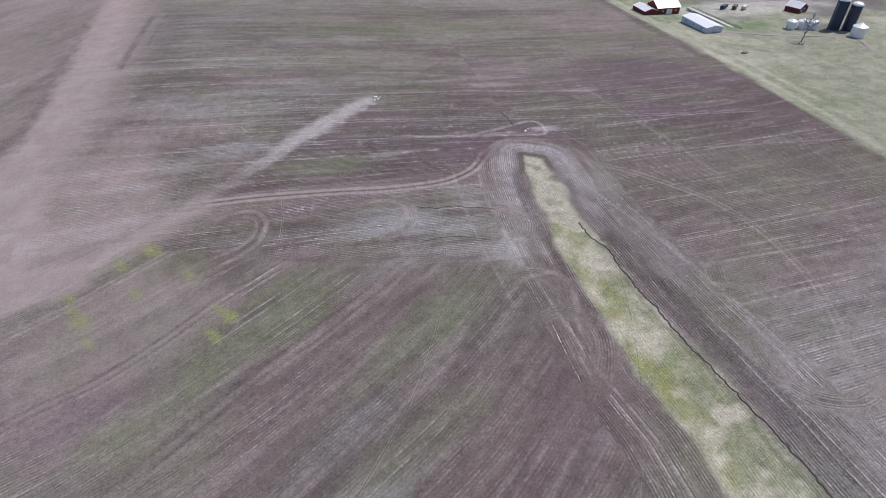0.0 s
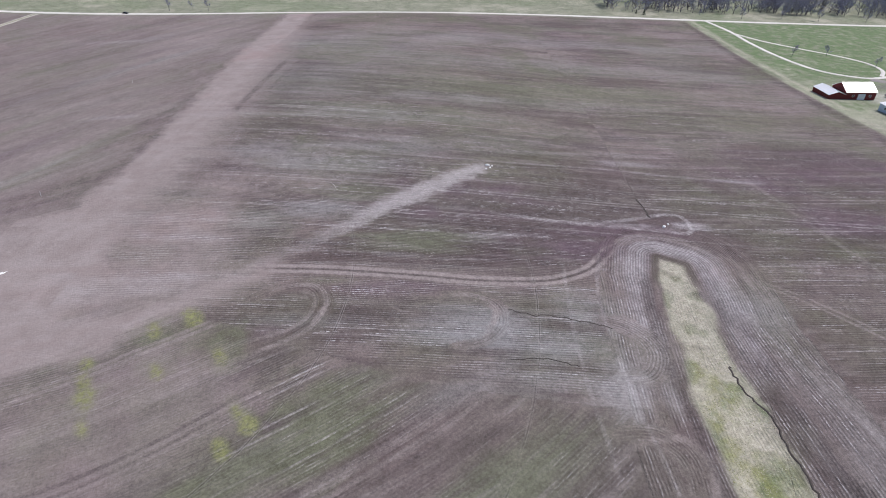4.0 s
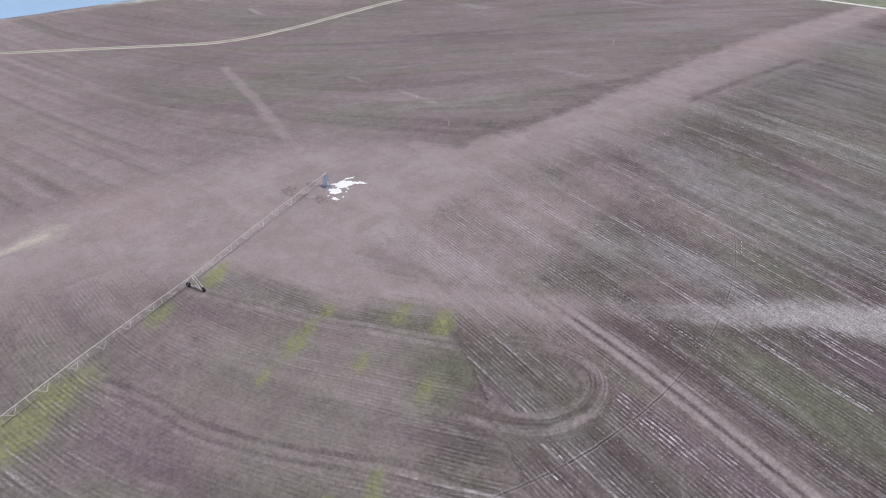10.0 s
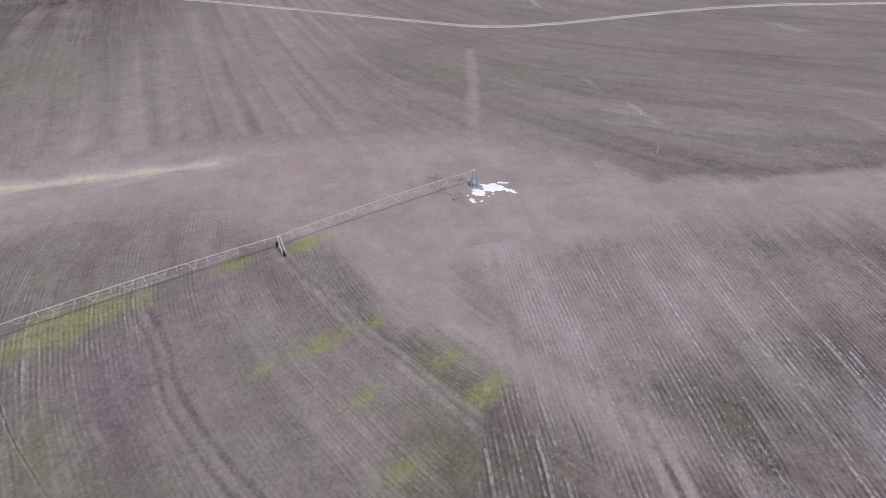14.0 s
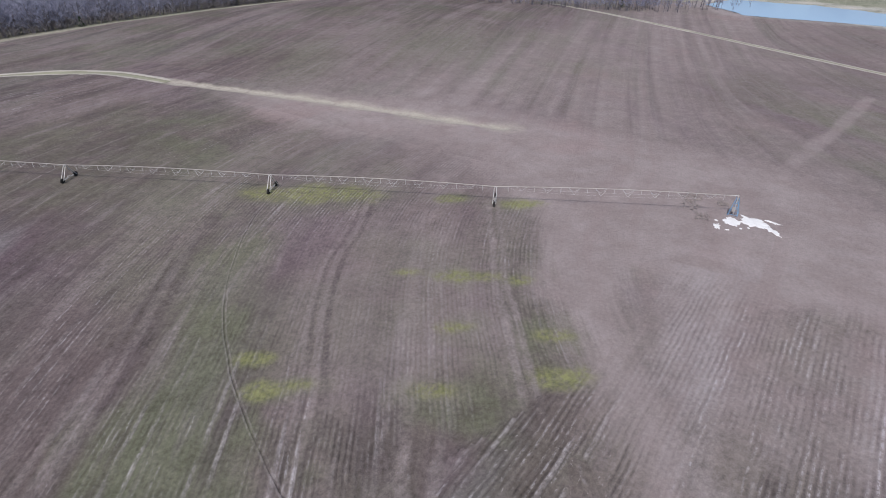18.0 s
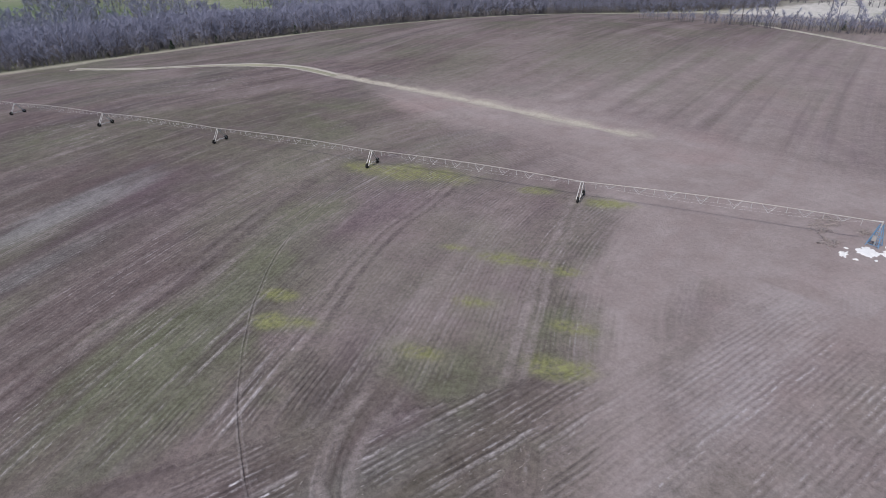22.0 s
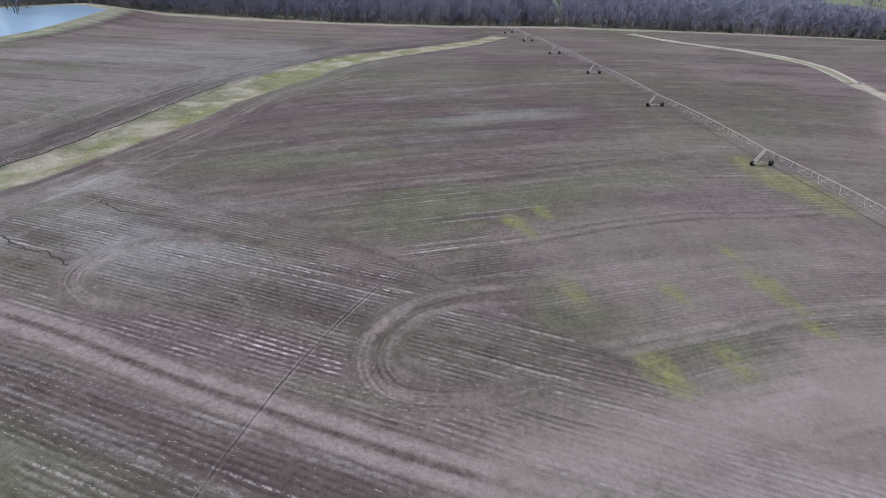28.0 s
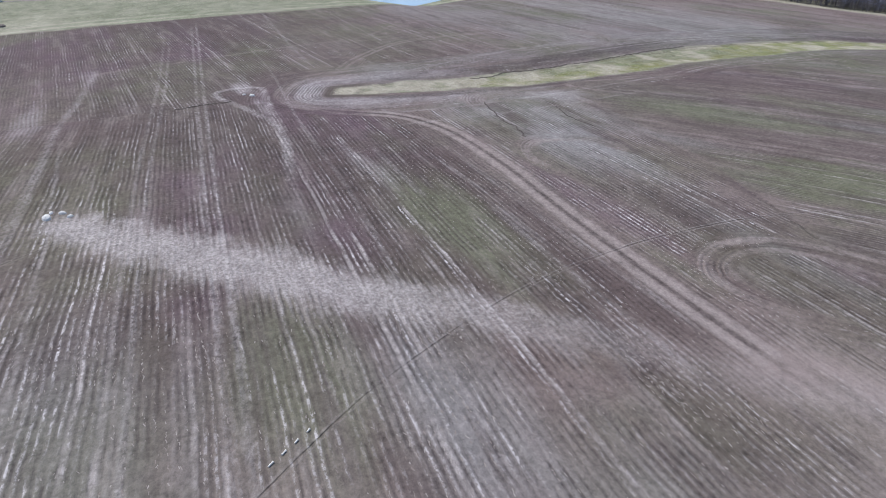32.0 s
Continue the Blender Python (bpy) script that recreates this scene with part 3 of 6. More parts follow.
# trampled bare earth of the farmyard: x, y, half lengths, strength
MUD = [(262, 322, 26, 8, .6), (300, 312, 34, 14, .6), (334, 292, 22, 34, .9), (306, 246, 18, 9, .8), (372, 312, 42, 34, .9), (262, 290, 12, 16, .5)]
SEAM = [(-100, 112), (-75, 112), (-50, 103), (-30, 95), (-5, 86), (30, 80), (60, 78)]
GREEN = [(-86, 36, 7), (-91.5, 44.5, 6), (-107.3, 78.3, 3.2), (-101, 63, 2.6), (-75.5, 81.5, 3), (-78, 85.5, 2.6), (-80, 91, 2.2), (-63.5, 88.6, 2.2), (-62.3, 106.8, 2.8), (-42.5, 78.3, 2.2), (-39, 75, 2.4), (-42.6, 68.8, 2), (-72.2, 74, 2), (-69, 101.5, 2), (-51, 93.4, 2), (-81, 28, 5)]
LOW_GREEN = [(-94, 103, 7), (-69, 101, 6), (-60.5, 42, 6), (-47, 56, 7), (-27, 80, 9), (-26, 70, 8), (-64, 46, 6), (-84, 92, 5), (-50, 96, 8), (-76, 80, 9), (148, 84, 7), (-64, 89, 5)]
# broad drifts of colour in the soil: x, y, length along the rows, width, strength
PURPLE = [(-65, 57, 22, 8, .5), (-41, 13, 24, 9, .45), (-108, -6, 18, 6, .8), (-24, -66, 30, 10, .5), (5, -78, 40, 12, .4), (134, 190, 60, 15, 1), (170, 202, 34, 12, .8), (8, 171, 26, 9, .9), (0, 160, 26, 8, .8), (51, 148, 18, 7, .7), (38, 138, 20, 7, .8),
          (124, 156, 44, 9, .8), (-15, 118, 14, 3, .6), (-42, 101, 12, 4, .6), (-35, 74, 14, 4, .5), (-66, -30, 30, 8, .5), (-170, 40, 40, 14, .6), (-205, 165, 34, 5, .7), (-255, 240, 60, 6, .7), (-280, 120, 50, 8, .6), (-175, 200, 34, 4, .7), (-230, 110, 40, 5, .6), (-300, 40, 50, 8, .5), (-190, 85, 26, 5, .5), (30, 20, 22, 8, .3)]
OLIVE = [(-26, 72, 18, 7, .9), (-36, 66, 14, 6, .8), (-59, 45, 16, 6, .7), (-21, 82, 14, 6, .6), (-9, 140, 20, 7, .8), (10, 60, 26, 7, .8), (-31, 121, 8, 2, .5), (-29, 167, 16, 6, .7), (-30, 240, 60, 14, .6), (40, 280, 70, 16, .6),
         (-75, 10, 20, 7, .5), (-220, 140, 40, 6, .8), (-165, 172, 30, 5, .8), (-145, 200, 34, 6, .9), (-190, 225, 50, 6, .8), (-300, 180, 60, 8, .7), (-260, 170, 40, 6, .8), (-180, 135, 24, 4, .6), (-240, -20, 60, 30, .6), (-200, 20, 24, 10, .6), (10, -30, 40, 12, .4), (120, 250, 60, 16, .5), (-5, 25, 18, 6, .5), (-180, -60, 40, 16, .5)]
PALE = [(-215, 195, 30, 2.5, .6), (-240, 150, 40, 2.5, .6), (-178, 168, 16, 1.5, .7), (-150, 190, 30, 2, .5), (-20, 10, 20, 4, .7), (-31, 6, 12, 3, .5), (-13, 36, 14, 3, .5), (13, 104, 18, 7, .95), (26, 94, 14, 9, .9), (34, 108, 8, 10, .8), (80, 112, 9, 10, .6), (4, 160, 12, 3, .4), (-40, 158, 18, 6, .7), (-44, 190, 30, 9, .6), (-22, 205, 40, 9, .5), (-30, 235, 40, 8, .4), (-58, 150, 12, 9, .6),
        (-35, 105, 16, 3, .4), (38, 88, 10, 9, .7), (-60, 200, 26, 12, .5), (20, 95, 22, 5, .6), (112, 40, 40, 16, .3), (140, 0, 55, 26, .55), (125, -40, 80, 50, .75), (90, -10, 20, 50, .65), (105, 35, 36, 22, .5), (170, 30, 40, 40, .5), (84, 60, 8, 30, .35), (10, 330, 150, 16, .35), (40, 400, 160, 20, .35), (-60, 300, 40, 40, .4), (20, 260, 80, 8, .35), (-60, 360, 60, 30, .4), (-170, 330, 50, 5, .5), (-200, 420, 60, 6, .5)]


def courses(xs, ys, lines, reach=3.0):
    """Distance to the nearest of many courses, counted in its half widths, and that one's strength."""
    best, strength = np.full((len(ys), len(xs)), reach), np.zeros((len(ys), len(xs)))
    for pts, half, k in lines:
        pts = curved(pts, 4) if len(pts) > 2 else pts
        for m, ((ax, ay), (bx, by)) in enumerate(zip(pts[:-1], pts[1:])):
            pad, dx, dy = reach * half, bx - ax, by - ay
            i0, i1 = np.searchsorted(xs, (min(ax, bx) - pad, max(ax, bx) + pad))
            j0, j1 = np.searchsorted(ys, (min(ay, by) - pad, max(ay, by) + pad))
            x, y = xs[None, i0:i1] - ax, ys[j0:j1, None] - ay
            q = np.clip((x * dx + y * dy) / (dx * dx + dy * dy + 1e-9), 0, 1)
            d = np.hypot(x - q * dx, y - q * dy) / half
            old = best[j0:j1, i0:i1]
            near = d < old
            way = (m + q) / (len(pts) - 1)
            strength[j0:j1, i0:i1][near] = (k * np.clip(9 * np.minimum(way, 1 - way), 0, 1))[near]
            old[near] = d[near]
    return best.ravel(), strength.ravel()


def beside(pts, d):
    """The course shifted sideways by d, to its left."""
    out = []
    for k, p in enumerate(pts):
        (ax, ay), (bx, by) = pts[max(k - 1, 0)], pts[min(k + 1, len(pts) - 1)]
        n = math.hypot(bx - ax, by - ay)
        out.append((p[0] - (by - ay) / n * d, p[1] + (bx - ax) / n * d))
    return out


def lay_ground():
    xs = axis_steps(-128, 105, 0.55, 1.022, 4300)
    ys = axis_steps(18, 205, 0.55, 1.022, 4300)
    nx, ny = len(xs), len(ys)
    X, Y = np.meshgrid(xs, ys)
    X, Y = X.ravel(), Y.ravel()
    Z = height(X, Y)
    wob = fbm(X, Y, 14, 4, 11)
    n2 = fbm(X, Y, 35, 4, 21)
    n3 = fbm(X, Y, 5, 3, 31)
    a = {}
    strip = inside_dist(X, Y, STRIP)
    east, east_side, _ = line_dist(X, Y, EAST_EDGE)
    east = -east * east_side
    wood, wood_side, _ = line_dist(X, Y, WOODS_EDGE)
    wood = -wood * wood_side
    double = courses(xs, ys, [(DOUBLE, 1.0, 1.0)], 12.0)[0]
    streak, streak_side, sl = line_dist(X, Y, STREAK)
    bare_d = inside_dist(X, Y, BARE)
    ditch, _, _ = line_dist(X, Y, DITCH)
    nwt, nws, _ = line_dist(X, Y, NW_TRACK)
    seam, seam_side, _ = line_dist(X, Y, SEAM)
    # rows by zone: across (u) and along (v)
    g_x = np.array((-300, -150, -110, -80, -60, -40, -10, 15, 40, 120.0))
    g_s = np.array((0.10, 0.10, 0.12, 0.36, 0.55, 0.65, 0.74, 0.92, 1.0, 1.0))
    t = np.linspace(-300, 120, 421)
    slope = np.interp(t, g_x, g_s)
    curve = np.concatenate(([0], np.cumsum((slope[1:] + slope[:-1]) / 2)))
    u = (Y - np.interp(X, t, curve)) * np.cos(np.arctan(np.interp(X, t, slope)))
    v = X * 1.2
    north = (Y + 0.05 * X + 0.055 * X * smooth(126, 172, Y), X)
    is_n = (Y > 122 - 0.03 * X) | ((seam_side > 0) & (X < 60) & (Y > 60) & (X > -100))
    u, v = np.where(is_n, north[0], u), np.where(is_n, north[1], v)
    is_e = X > 66
    u, v = np.where(is_e, Y - 0.05 * X, u), np.where(is_e, X, v)
    is_w = np.where(Y > 152, X < -118, X < -143)
    w_y, w_s = np.array((-300, -100, 0, 100, 170, 300, 500.0)), np.array((2.0, 1.8, 1.35, 0.78, 0.56, 0.40, 0.3))
    t = np.linspace(-300, 500, 801)
    slope = np.interp(t, w_y, w_s)
    curve = np.concatenate(([0], np.cumsum((slope[1:] + slope[:-1]) / 2)))
    u = np.where(is_w, (X - np.interp(Y, t, curve)) * np.cos(np.arctan(np.interp(Y, t, slope))), u)
    v = np.where(is_w, Y * 1.3, v)
    head_w = np.where(X > 62, 21, 16) + 2 * wob
    head = strip < head_w
    u, v = np.where(head, strip + 0.5 * n2 + 0.25 * wob, u), np.where(head, Y + 0.3 * X, v)
    turned, joint = np.zeros_like(X), np.ones_like(X)
    for pts, reach in LOOPS:
        d, _, along = near_line(X, Y, curved(pts))
        wide = reach * np.maximum(np.sin(np.pi * np.clip(along, 0.001, 0.999)), 0) ** 0.35 + 0.5 * wob
        near = d < wide
        u, v = np.where(near, d + 0.19, u), np.where(near, along * 60, v)
        joint = np.minimum(joint, smooth(0.35, 1.3, np.abs(d - wide)))
        turned = np.maximum(turned, smooth(wide - 0.4, wide - 1.3, d))
    a["row_u"], a["row_v"] = u, v
    s = 0.66 + 0.6 * n2 + 0.35 * smooth(95, 50, np.hypot(X + 10, Y - 140))
    s *= smooth(0.4, 2.0, np.abs(strip - head_w))
    s *= np.where(Y < 122, smooth(0.3, 5.0, seam + 2 * wob), 1.0)
    s *= smooth(1.2, 3.2, double)
    s = np.where(head, np.maximum(s, 0.85 + 0.7 * n2 + 0.5 * wob), s)
    bare = smooth(3, -5, bare_d)
    a["bare_d"] = np.clip(bare_d, -30, 30)
    a["soft"] = np.where((Y > 150) & (X > -135), 4.0, np.where(X < -125, 16.0, 7.0)) + np.where((Y > 150) & (X > -106), 11.0, 0.0)
    a["fray"] = np.where((X < -106) & (Y > 140), 0.35, np.where(Y > 150, 0.9, 0.5))
    s *= smooth(420, 250, np.hypot(X + 20, Y - 100)) * 0.85 + 0.15
    in_field = smooth(-0.6, 0.8, east + 1.2 * wob) * smooth(6, 12, wood + 5 * wob) * smooth(507, 504, Y) * smooth(-2, 2, np.where(nws > 0, -nwt, nwt) + 122)
    south = (~is_n) & (~is_e) & (~head)
    s *= np.where(south, 0.40 + 0.55 * smooth(-0.1, 0.4, fbm(X, Y, 30, 3, 23)), 1.0)
    s *= np.where(is_w, 0.3, 1.0)
    s *= np.where(is_n & ~is_e, 1 - 0.6 * smooth(70, 130, np.hypot(X + 30, Y - 155)), 1.0)
    s = np.where(is_e & ~head, s * (1.25 - 0.6 * smooth(60, 130, np.hypot(X - 95, Y - 95))), s)
    s = np.maximum(s, 0.95 * smooth(1.3, 0.6, np.hypot((X + 30) / 42, (Y - 107) / 15) + 0.4 * n2) * is_n)
    s = np.maximum(s, 0.8 * turned) * joint
    a["row_s"] = np.clip(s, 0, 1) * in_field
    # unevenness that runs along the rows, for edges that fray row by row
    fray = fbm(u, v * 0.10, 2.4, 3, 91)
    fray2 = fbm(u, v * 0.08, 9, 3, 93)
    a["litter"] = np.clip(streak / (3.0 + 1.4 * np.sin(np.clip(sl * 5.5, 0, 3.0)) - 1.2 * smooth(0.55, 0.9, sl)), 0, 4)
    a["litter_k"] = np.clip(0.86 * (1 - 0.85 * smooth(0.40, 0.78, sl)) * smooth(0.0, 0.05, sl), 0, 1)
    light = np.zeros_like(X)
    light = np.maximum(light, smooth(7, -2, strip - 9 - 7 * fray2 - 7 * n2) * smooth(1.5, 3.5, strip) * 0.62 * smooth(70, 122, Y + 30 * n2) * np.clip(0.6 + 0.9 * fray + 0.9 * wob, 0, 1.2))
    for px, py, rx, ry, k in ((75, 151.5, 6, 2.2, .6), (60, 151.8, 8, 1.2, .5), (46, 152, 4, .9, .45), (44, 128, 5, .6, .4), (8, 131.4, 12, .5, .5), (-10, 132.6, 9, .5, .4), (70, 196, 10, 2.2, .30), (17, 143.5, 12, 1.4, .32), (107, 185, 10, 2.0, .3), 
                              (-482, 192, 18, 14, 1.0), (-170, 180, 9, 1.2, .5), (-213, 178, 9, 1.0, .4), (28, 88, 13, 4, .25), (40, 84, 7, 8, .3), (-392, 210, 9, 2.0, .5), (-420, 280, 8, 14, .3),
                              (-145, 238, 10, 2, .3), (-224, 404, 26, 5, .35), (-300, 327, 16, 4, .4), (45, 204, 34, 1.8, .22), (-15, 262, 50, 6, .18), (-60, 240, 40, 8, .2)):
        light = np.maximum(light, k * smooth(1.5, 0.1, np.hypot((X - px) / rx, (Y - py) / ry) + 1.3 * fray + 0.8 * wob + 0.5 * n2))
    pairs = [(beside(p, o), w, k) for p, o, w, k in ((DOUBLE[:29], 1.2, .72, .98), (DOUBLE[:29], -1.2, .72, .98), (DOUBLE[26:], 1.1, .8, .45), (DOUBLE[26:], -1.1, .8, .45), (S_ROWS, 2.3, .5, .36), (M_ROWS, 1.9, .45, .36), (N_ROWS, 1.7, .4, .34),
                                                     (TOWER_ROWS, 1.9, .55, .75), (ARC_E, 1.0, .5, .6), (ARC_E, -1.0, .5, .6))]
    for name, lines in (("worn", WORN + pairs), ("straw", STRAW), ("furrow", FURROWS + [(DOUBLE[:29], .45, .92)])):
        a[name], k = courses(xs, ys, lines)
        a[name + "_k"] = k * in_field * (strip > 1 if name != "furrow" else 1)
    for name, spots in (("purple", PURPLE), ("olive", OLIVE), ("pale", PALE)):
        field = np.zeros_like(X)
        for px, py, rl, rw, k in spots:
            tilt = float(np.interp(py, (0, 160), (0.65, 1.05))) if px < -135 else 0.0 if py > 100 or px > 66 else (0.10 if px < -100 else 0.62)
            du, dv = (Y - py) * math.cos(tilt) - (X - px) * math.sin(tilt), (X - px) * math.cos(tilt) + (Y - py) * math.sin(tilt)
            field = np.maximum(field, k * smooth(1.6, 0.1, np.hypot(dv / rl, du / rw) + 0.7 * fray2 + 0.5 * fray + 0.5 * n2))
        a[name] = field * in_field
    a["light"] = np.clip(light, 0, 1) * in_field
    dark = 0.62 * smooth(-0.02, 0.42, fray2 + 0.7 * n2)
    dark = np.maximum(dark, 0.9 * smooth(0, 8, (Y - 128) - np.maximum(0, -X) * 0.9) * smooth(215, 180, Y + 14 * n2) * smooth(-45, -20, X) * smooth(3, 7, streak + 3 * fray))
    dark = np.maximum(dark, 1.0 * (streak_side > 0) * smooth(125, 130, Y + 3 * wob) * smooth(70, 30, X + 12 * n2) * smooth(2, 6, streak + 3 * fray) * (0.75 + 0.8 * fray2))
    dark = np.maximum(dark, 0.95 * smooth(1.3, 0.3, np.hypot((X - 135) / 66, (Y - 183) / 36) + 0.6 * n2 + 0.5 * fray2))
    dark = np.maximum(dark, 0.6 * smooth(1.4, 0.4, np.hypot((X - 6) / 56, (Y - 46) / 56) + 0.7 * n2 + 0.8 * fray2))
    dark = np.maximum(dark, 0.65 * smooth(1.4, 0.4, np.hypot((X + 15) / 80, (Y + 18) / 66) + 0.7 * n2 + 0.9 * fray2))
    dark = np.maximum(dark, 0.8 * smooth(4.5, 1.5, np.abs(strip - 4.0 - 2 * wob)) * np.where(X > 62, smooth(105, 80, Y + 15 * n2), smooth(126, 120, Y) * 0.7))
    dark = np.maximum(dark, 0.75 * smooth(1.3, 0.2, np.hypot((X + 78) / 7, (Y - 132) / 3) + 0.6 * n3))
    dark = np.maximum(dark, 0.55 * smooth(1.2, 0.4, np.abs(X + 74) / 8 + 0.5 * n2) * smooth(225, 260, Y) * smooth(345, 310, Y))
    dark = np.maximum(dark, 0.6 * smooth(1.3, 0.3, np.hypot((X - 145) / 62, (Y - 112) / 60) + 0.5 * n2 + 0.6 * fray2))
    dark = np.maximum(dark, 0.85 * smooth(4, 1.5, np.abs(east - 4) + 2 * wob))
    dark = np.maximum(dark, 0.85 * smooth(1.3, 0.4, np.hypot((X + 34) / 34, (Y - 107) / 14) + 0.5 * n2 + 0.6 * fray))
    washed = smooth(1.3, 0.6, np.hypot((X + 80) / 25, (Y - 134) / 37) + 0.4 * n2)
    a["row_s"] *= 1 - 0.45 * washed
    a["light"] = np.maximum(a["light"], 0.28 * washed * smooth(-0.1, 0.4, fray2 + 0.6 * wob))
    a["dark"] = np.clip(dark * (1 - 0.85 * washed), 0, 1) * in_field
    green = 0.50 * smooth(0.05, 0.45, fbm(X, Y, 48, 4, 41)) + 0.3 * smooth(0.15, 0.4, n2)
    green = np.maximum(green, 0.38 * smooth(1.3, 0.3, np.hypot((X - 20) / 120, (Y - 290) / 75) + 0.7 * n2 + 0.5 * fray2))
    yellow = np.zeros_like(X)
    for px, py, rad in GREEN:
        du, dv = (X - px) * 0.8 + (Y - py) * 0.6, (X - px) * -0.6 + (Y - py) * 0.8
        d = np.hypot(du / rad * 1.5, dv / rad * 0.75)
        yellow = np.maximum(yellow, smooth(1.5, 0.3, d + 0.7 * n3 + 0.4 * wob + 0.4 * fray))
        green = np.maximum(green, 0.75 * smooth(2.6, 0.6, d + 0.9 * wob))
    for px, py, rad in LOW_GREEN:
        green = np.maximum(green, 0.9 * smooth(1.5, 0.2, np.hypot(X - px, Y - py) / rad + 0.7 * n3 + 0.7 * wob + 0.5 * fray))
    a["yellow"], a["green"] = yellow, np.clip(green, 0, 1) * in_field
    bare = 0.76 * washed * (0.8 + 0.6 * fray2)
    nw = 0.46 * (1 - 0.25 * smooth(-175, -215, X + 15 * n2)) * smooth(-80, -160, X + 20 * n2) * smooth(-80, 20, Y) * (1 + 0.15 * smooth(80, 150, Y - 0.3 * (X + 150))) + 0.30 * smooth(-40, -75, X + 12 * n2) * smooth(110, 60, Y) * smooth(-20, 20, Y)
    bare = np.maximum(bare, nw * (0.8 + 0.9 * fray2))
    bare = np.maximum(bare, 0.42 * smooth(1.4, 0.3, np.hypot((X + 58) / 20, (Y - 86) / 15) + 0.6 * n2 + 0.6 * fray2))
    bare = np.maximum(bare, 0.38 * smooth(1.4, 0.3, np.hypot((X + 66) / 22, (Y - 74) / 14) + 0.6 * n2 + 0.6 * fray2))
    a["bare"] = np.clip(np.maximum(bare, 0.8 * smooth(1.6, 0.4, line_dist(X, Y, [(-278, 144), (-215, 134), (-176, 126), (-155, 122)])[0] / 2.2 + wob)), 0, 1) * in_field
    grass = np.maximum(1 - in_field, smooth(1.0, -1.0, strip + 2.2 * wob + 1.5 * n3))
    a["grass"] = np.clip(grass, 0, 1)
    lush = np.where(strip < 3, 0.7 * smooth(0.0, 0.35, fbm(X, Y, 9, 4, 61)) * smooth(110, 80, Y), 0.35 * smooth(-0.1, 0.35, fbm(X, Y, 60, 4, 51)))
    lush = np.maximum(lush, 1.0 * smooth(-330, -380, Y + 40 * n2) * (0.45 + 0.55 * smooth(-0.10, 0.08, fbm(X, Y, 260, 2, 71))))
    lush = np.maximum(lush, smooth(305, 350, Y) * smooth(198, 215, X) * smooth(509, 505, Y) * 0.85)
    lush = np.maximum(lush, 0.8 * smooth(1.3, 0.5, np.hypot((X - 255) / 22, (Y - 262) / 10) + 0.4 * wob))
    lush = np.maximum(lush, 0.8 * smooth(1.2, 0.4, np.hypot((X - 212) / 8, (Y - 283) / 14) + 0.4 * wob))
    a["lush"] = np.clip(lush, 0, 1)
    tan = smooth(3.0, 1.3, ditch + 1.6 * wob + 1.1 * n3) * smooth(-110, -60, Y)
    tan = np.maximum(tan, 0.45 * smooth(6, 2, ditch + 5 * wob + 3 * n3) * smooth(-60, -10, Y))
    tan = np.maximum(tan, 0.85 * smooth(2, -2, strip + 2 * wob) * smooth(-0.15, 0.25, fbm(X, Y, 7, 5, 81) + 0.25 * smooth(70, 115, Y)))
    tan = np.maximum(tan, 0.55 * smooth(9, 4, np.abs(wood - 6) + 6 * wob))
    tan = np.maximum(tan, 0.6 * smooth(1.8, 0.6, np.abs(-east - 5.5) + wob) + 0.5 * smooth(1.5, 0.5, np.abs(-east - 14) + 2 * wob) * smooth(320, 280, Y))
    a["tan"] = np.clip(tan, 0, 1)
    pond_w = inside_dist(X, Y, POND_W)
    sand = 0.9 * smooth(1.3, 0.7, np.hypot((X + 499) / 22, (Y - 203) / 15) + 0.3 * wob) * (pond_w > 1)
    sand = np.maximum(sand, 0.55 * smooth(9, 3, np.abs(pond_w - 6) + 3 * wob))
    sand = np.maximum(sand, 0.75 * smooth(1.3, 0.6, np.hypot((X + 620) / 150, (Y + 88) / 62) + 0.3 * n2))
    sand = np.maximum(sand, 0.35 * smooth(0.0, 0.3, fbm(X, Y, 120, 3, 55)) * smooth(-560, -620, X))
    sand = np.maximum(sand, 0.40 * smooth(1.25, 0.7, np.hypot((X - 290) / 62, (Y - 302) / 18) + 0.5 * wob + 0.4 * n2))
    a["sand"] = sand * (1 - 0.6 * in_field)
    mud = np.zeros_like(X)
    for px, py, rx, ry, k in MUD:
        mud = np.maximum(mud, k * smooth(1.25, 0.7, np.hypot((X - px) / rx, (Y - py) / ry) + 0.5 * wob + 0.4 * n2))
    a["mud"] = mud
    a["moss"] = smooth(1, -3, strip + 2 * wob) * smooth(112, 80, Y + 12 * n2) * np.where(Y > -15, 0.25 + 0.75 * smooth(66, 59, X + 3 * wob), 0.85)
    a["sward"] = np.clip(smooth(2, -2, strip), 0, 1) * 0.34
    edge = np.abs(strip + 1.5 + 2.5 * n3 + 2.0 * wob)
    a["gully"] = np.maximum(0.5 * smooth(1.1, 0.3, edge) * smooth(64, 70, X + 6 * n2) * smooth(130, 100, Y), 0.8 * smooth(1.6, 0.5, np.abs(strip - 1.0 + wob)) * smooth(118, 126, Y))
    a["gully"] = np.maximum(a["gully"], 0.6 * smooth(0.04, 0.32, fbm(X, Y, 7, 4, 63)) * smooth(1, -1, strip) * smooth(92, 106, Y))
    deep = 112 + 190 * smooth(-30, -110, X) * smooth(-430, -330, X)
    litter = smooth(3, -3, wood + 2 * n3) * smooth(0, 12, wood + deep)
    a["gully"] = np.maximum(a["gully"], 0.62 * litter)
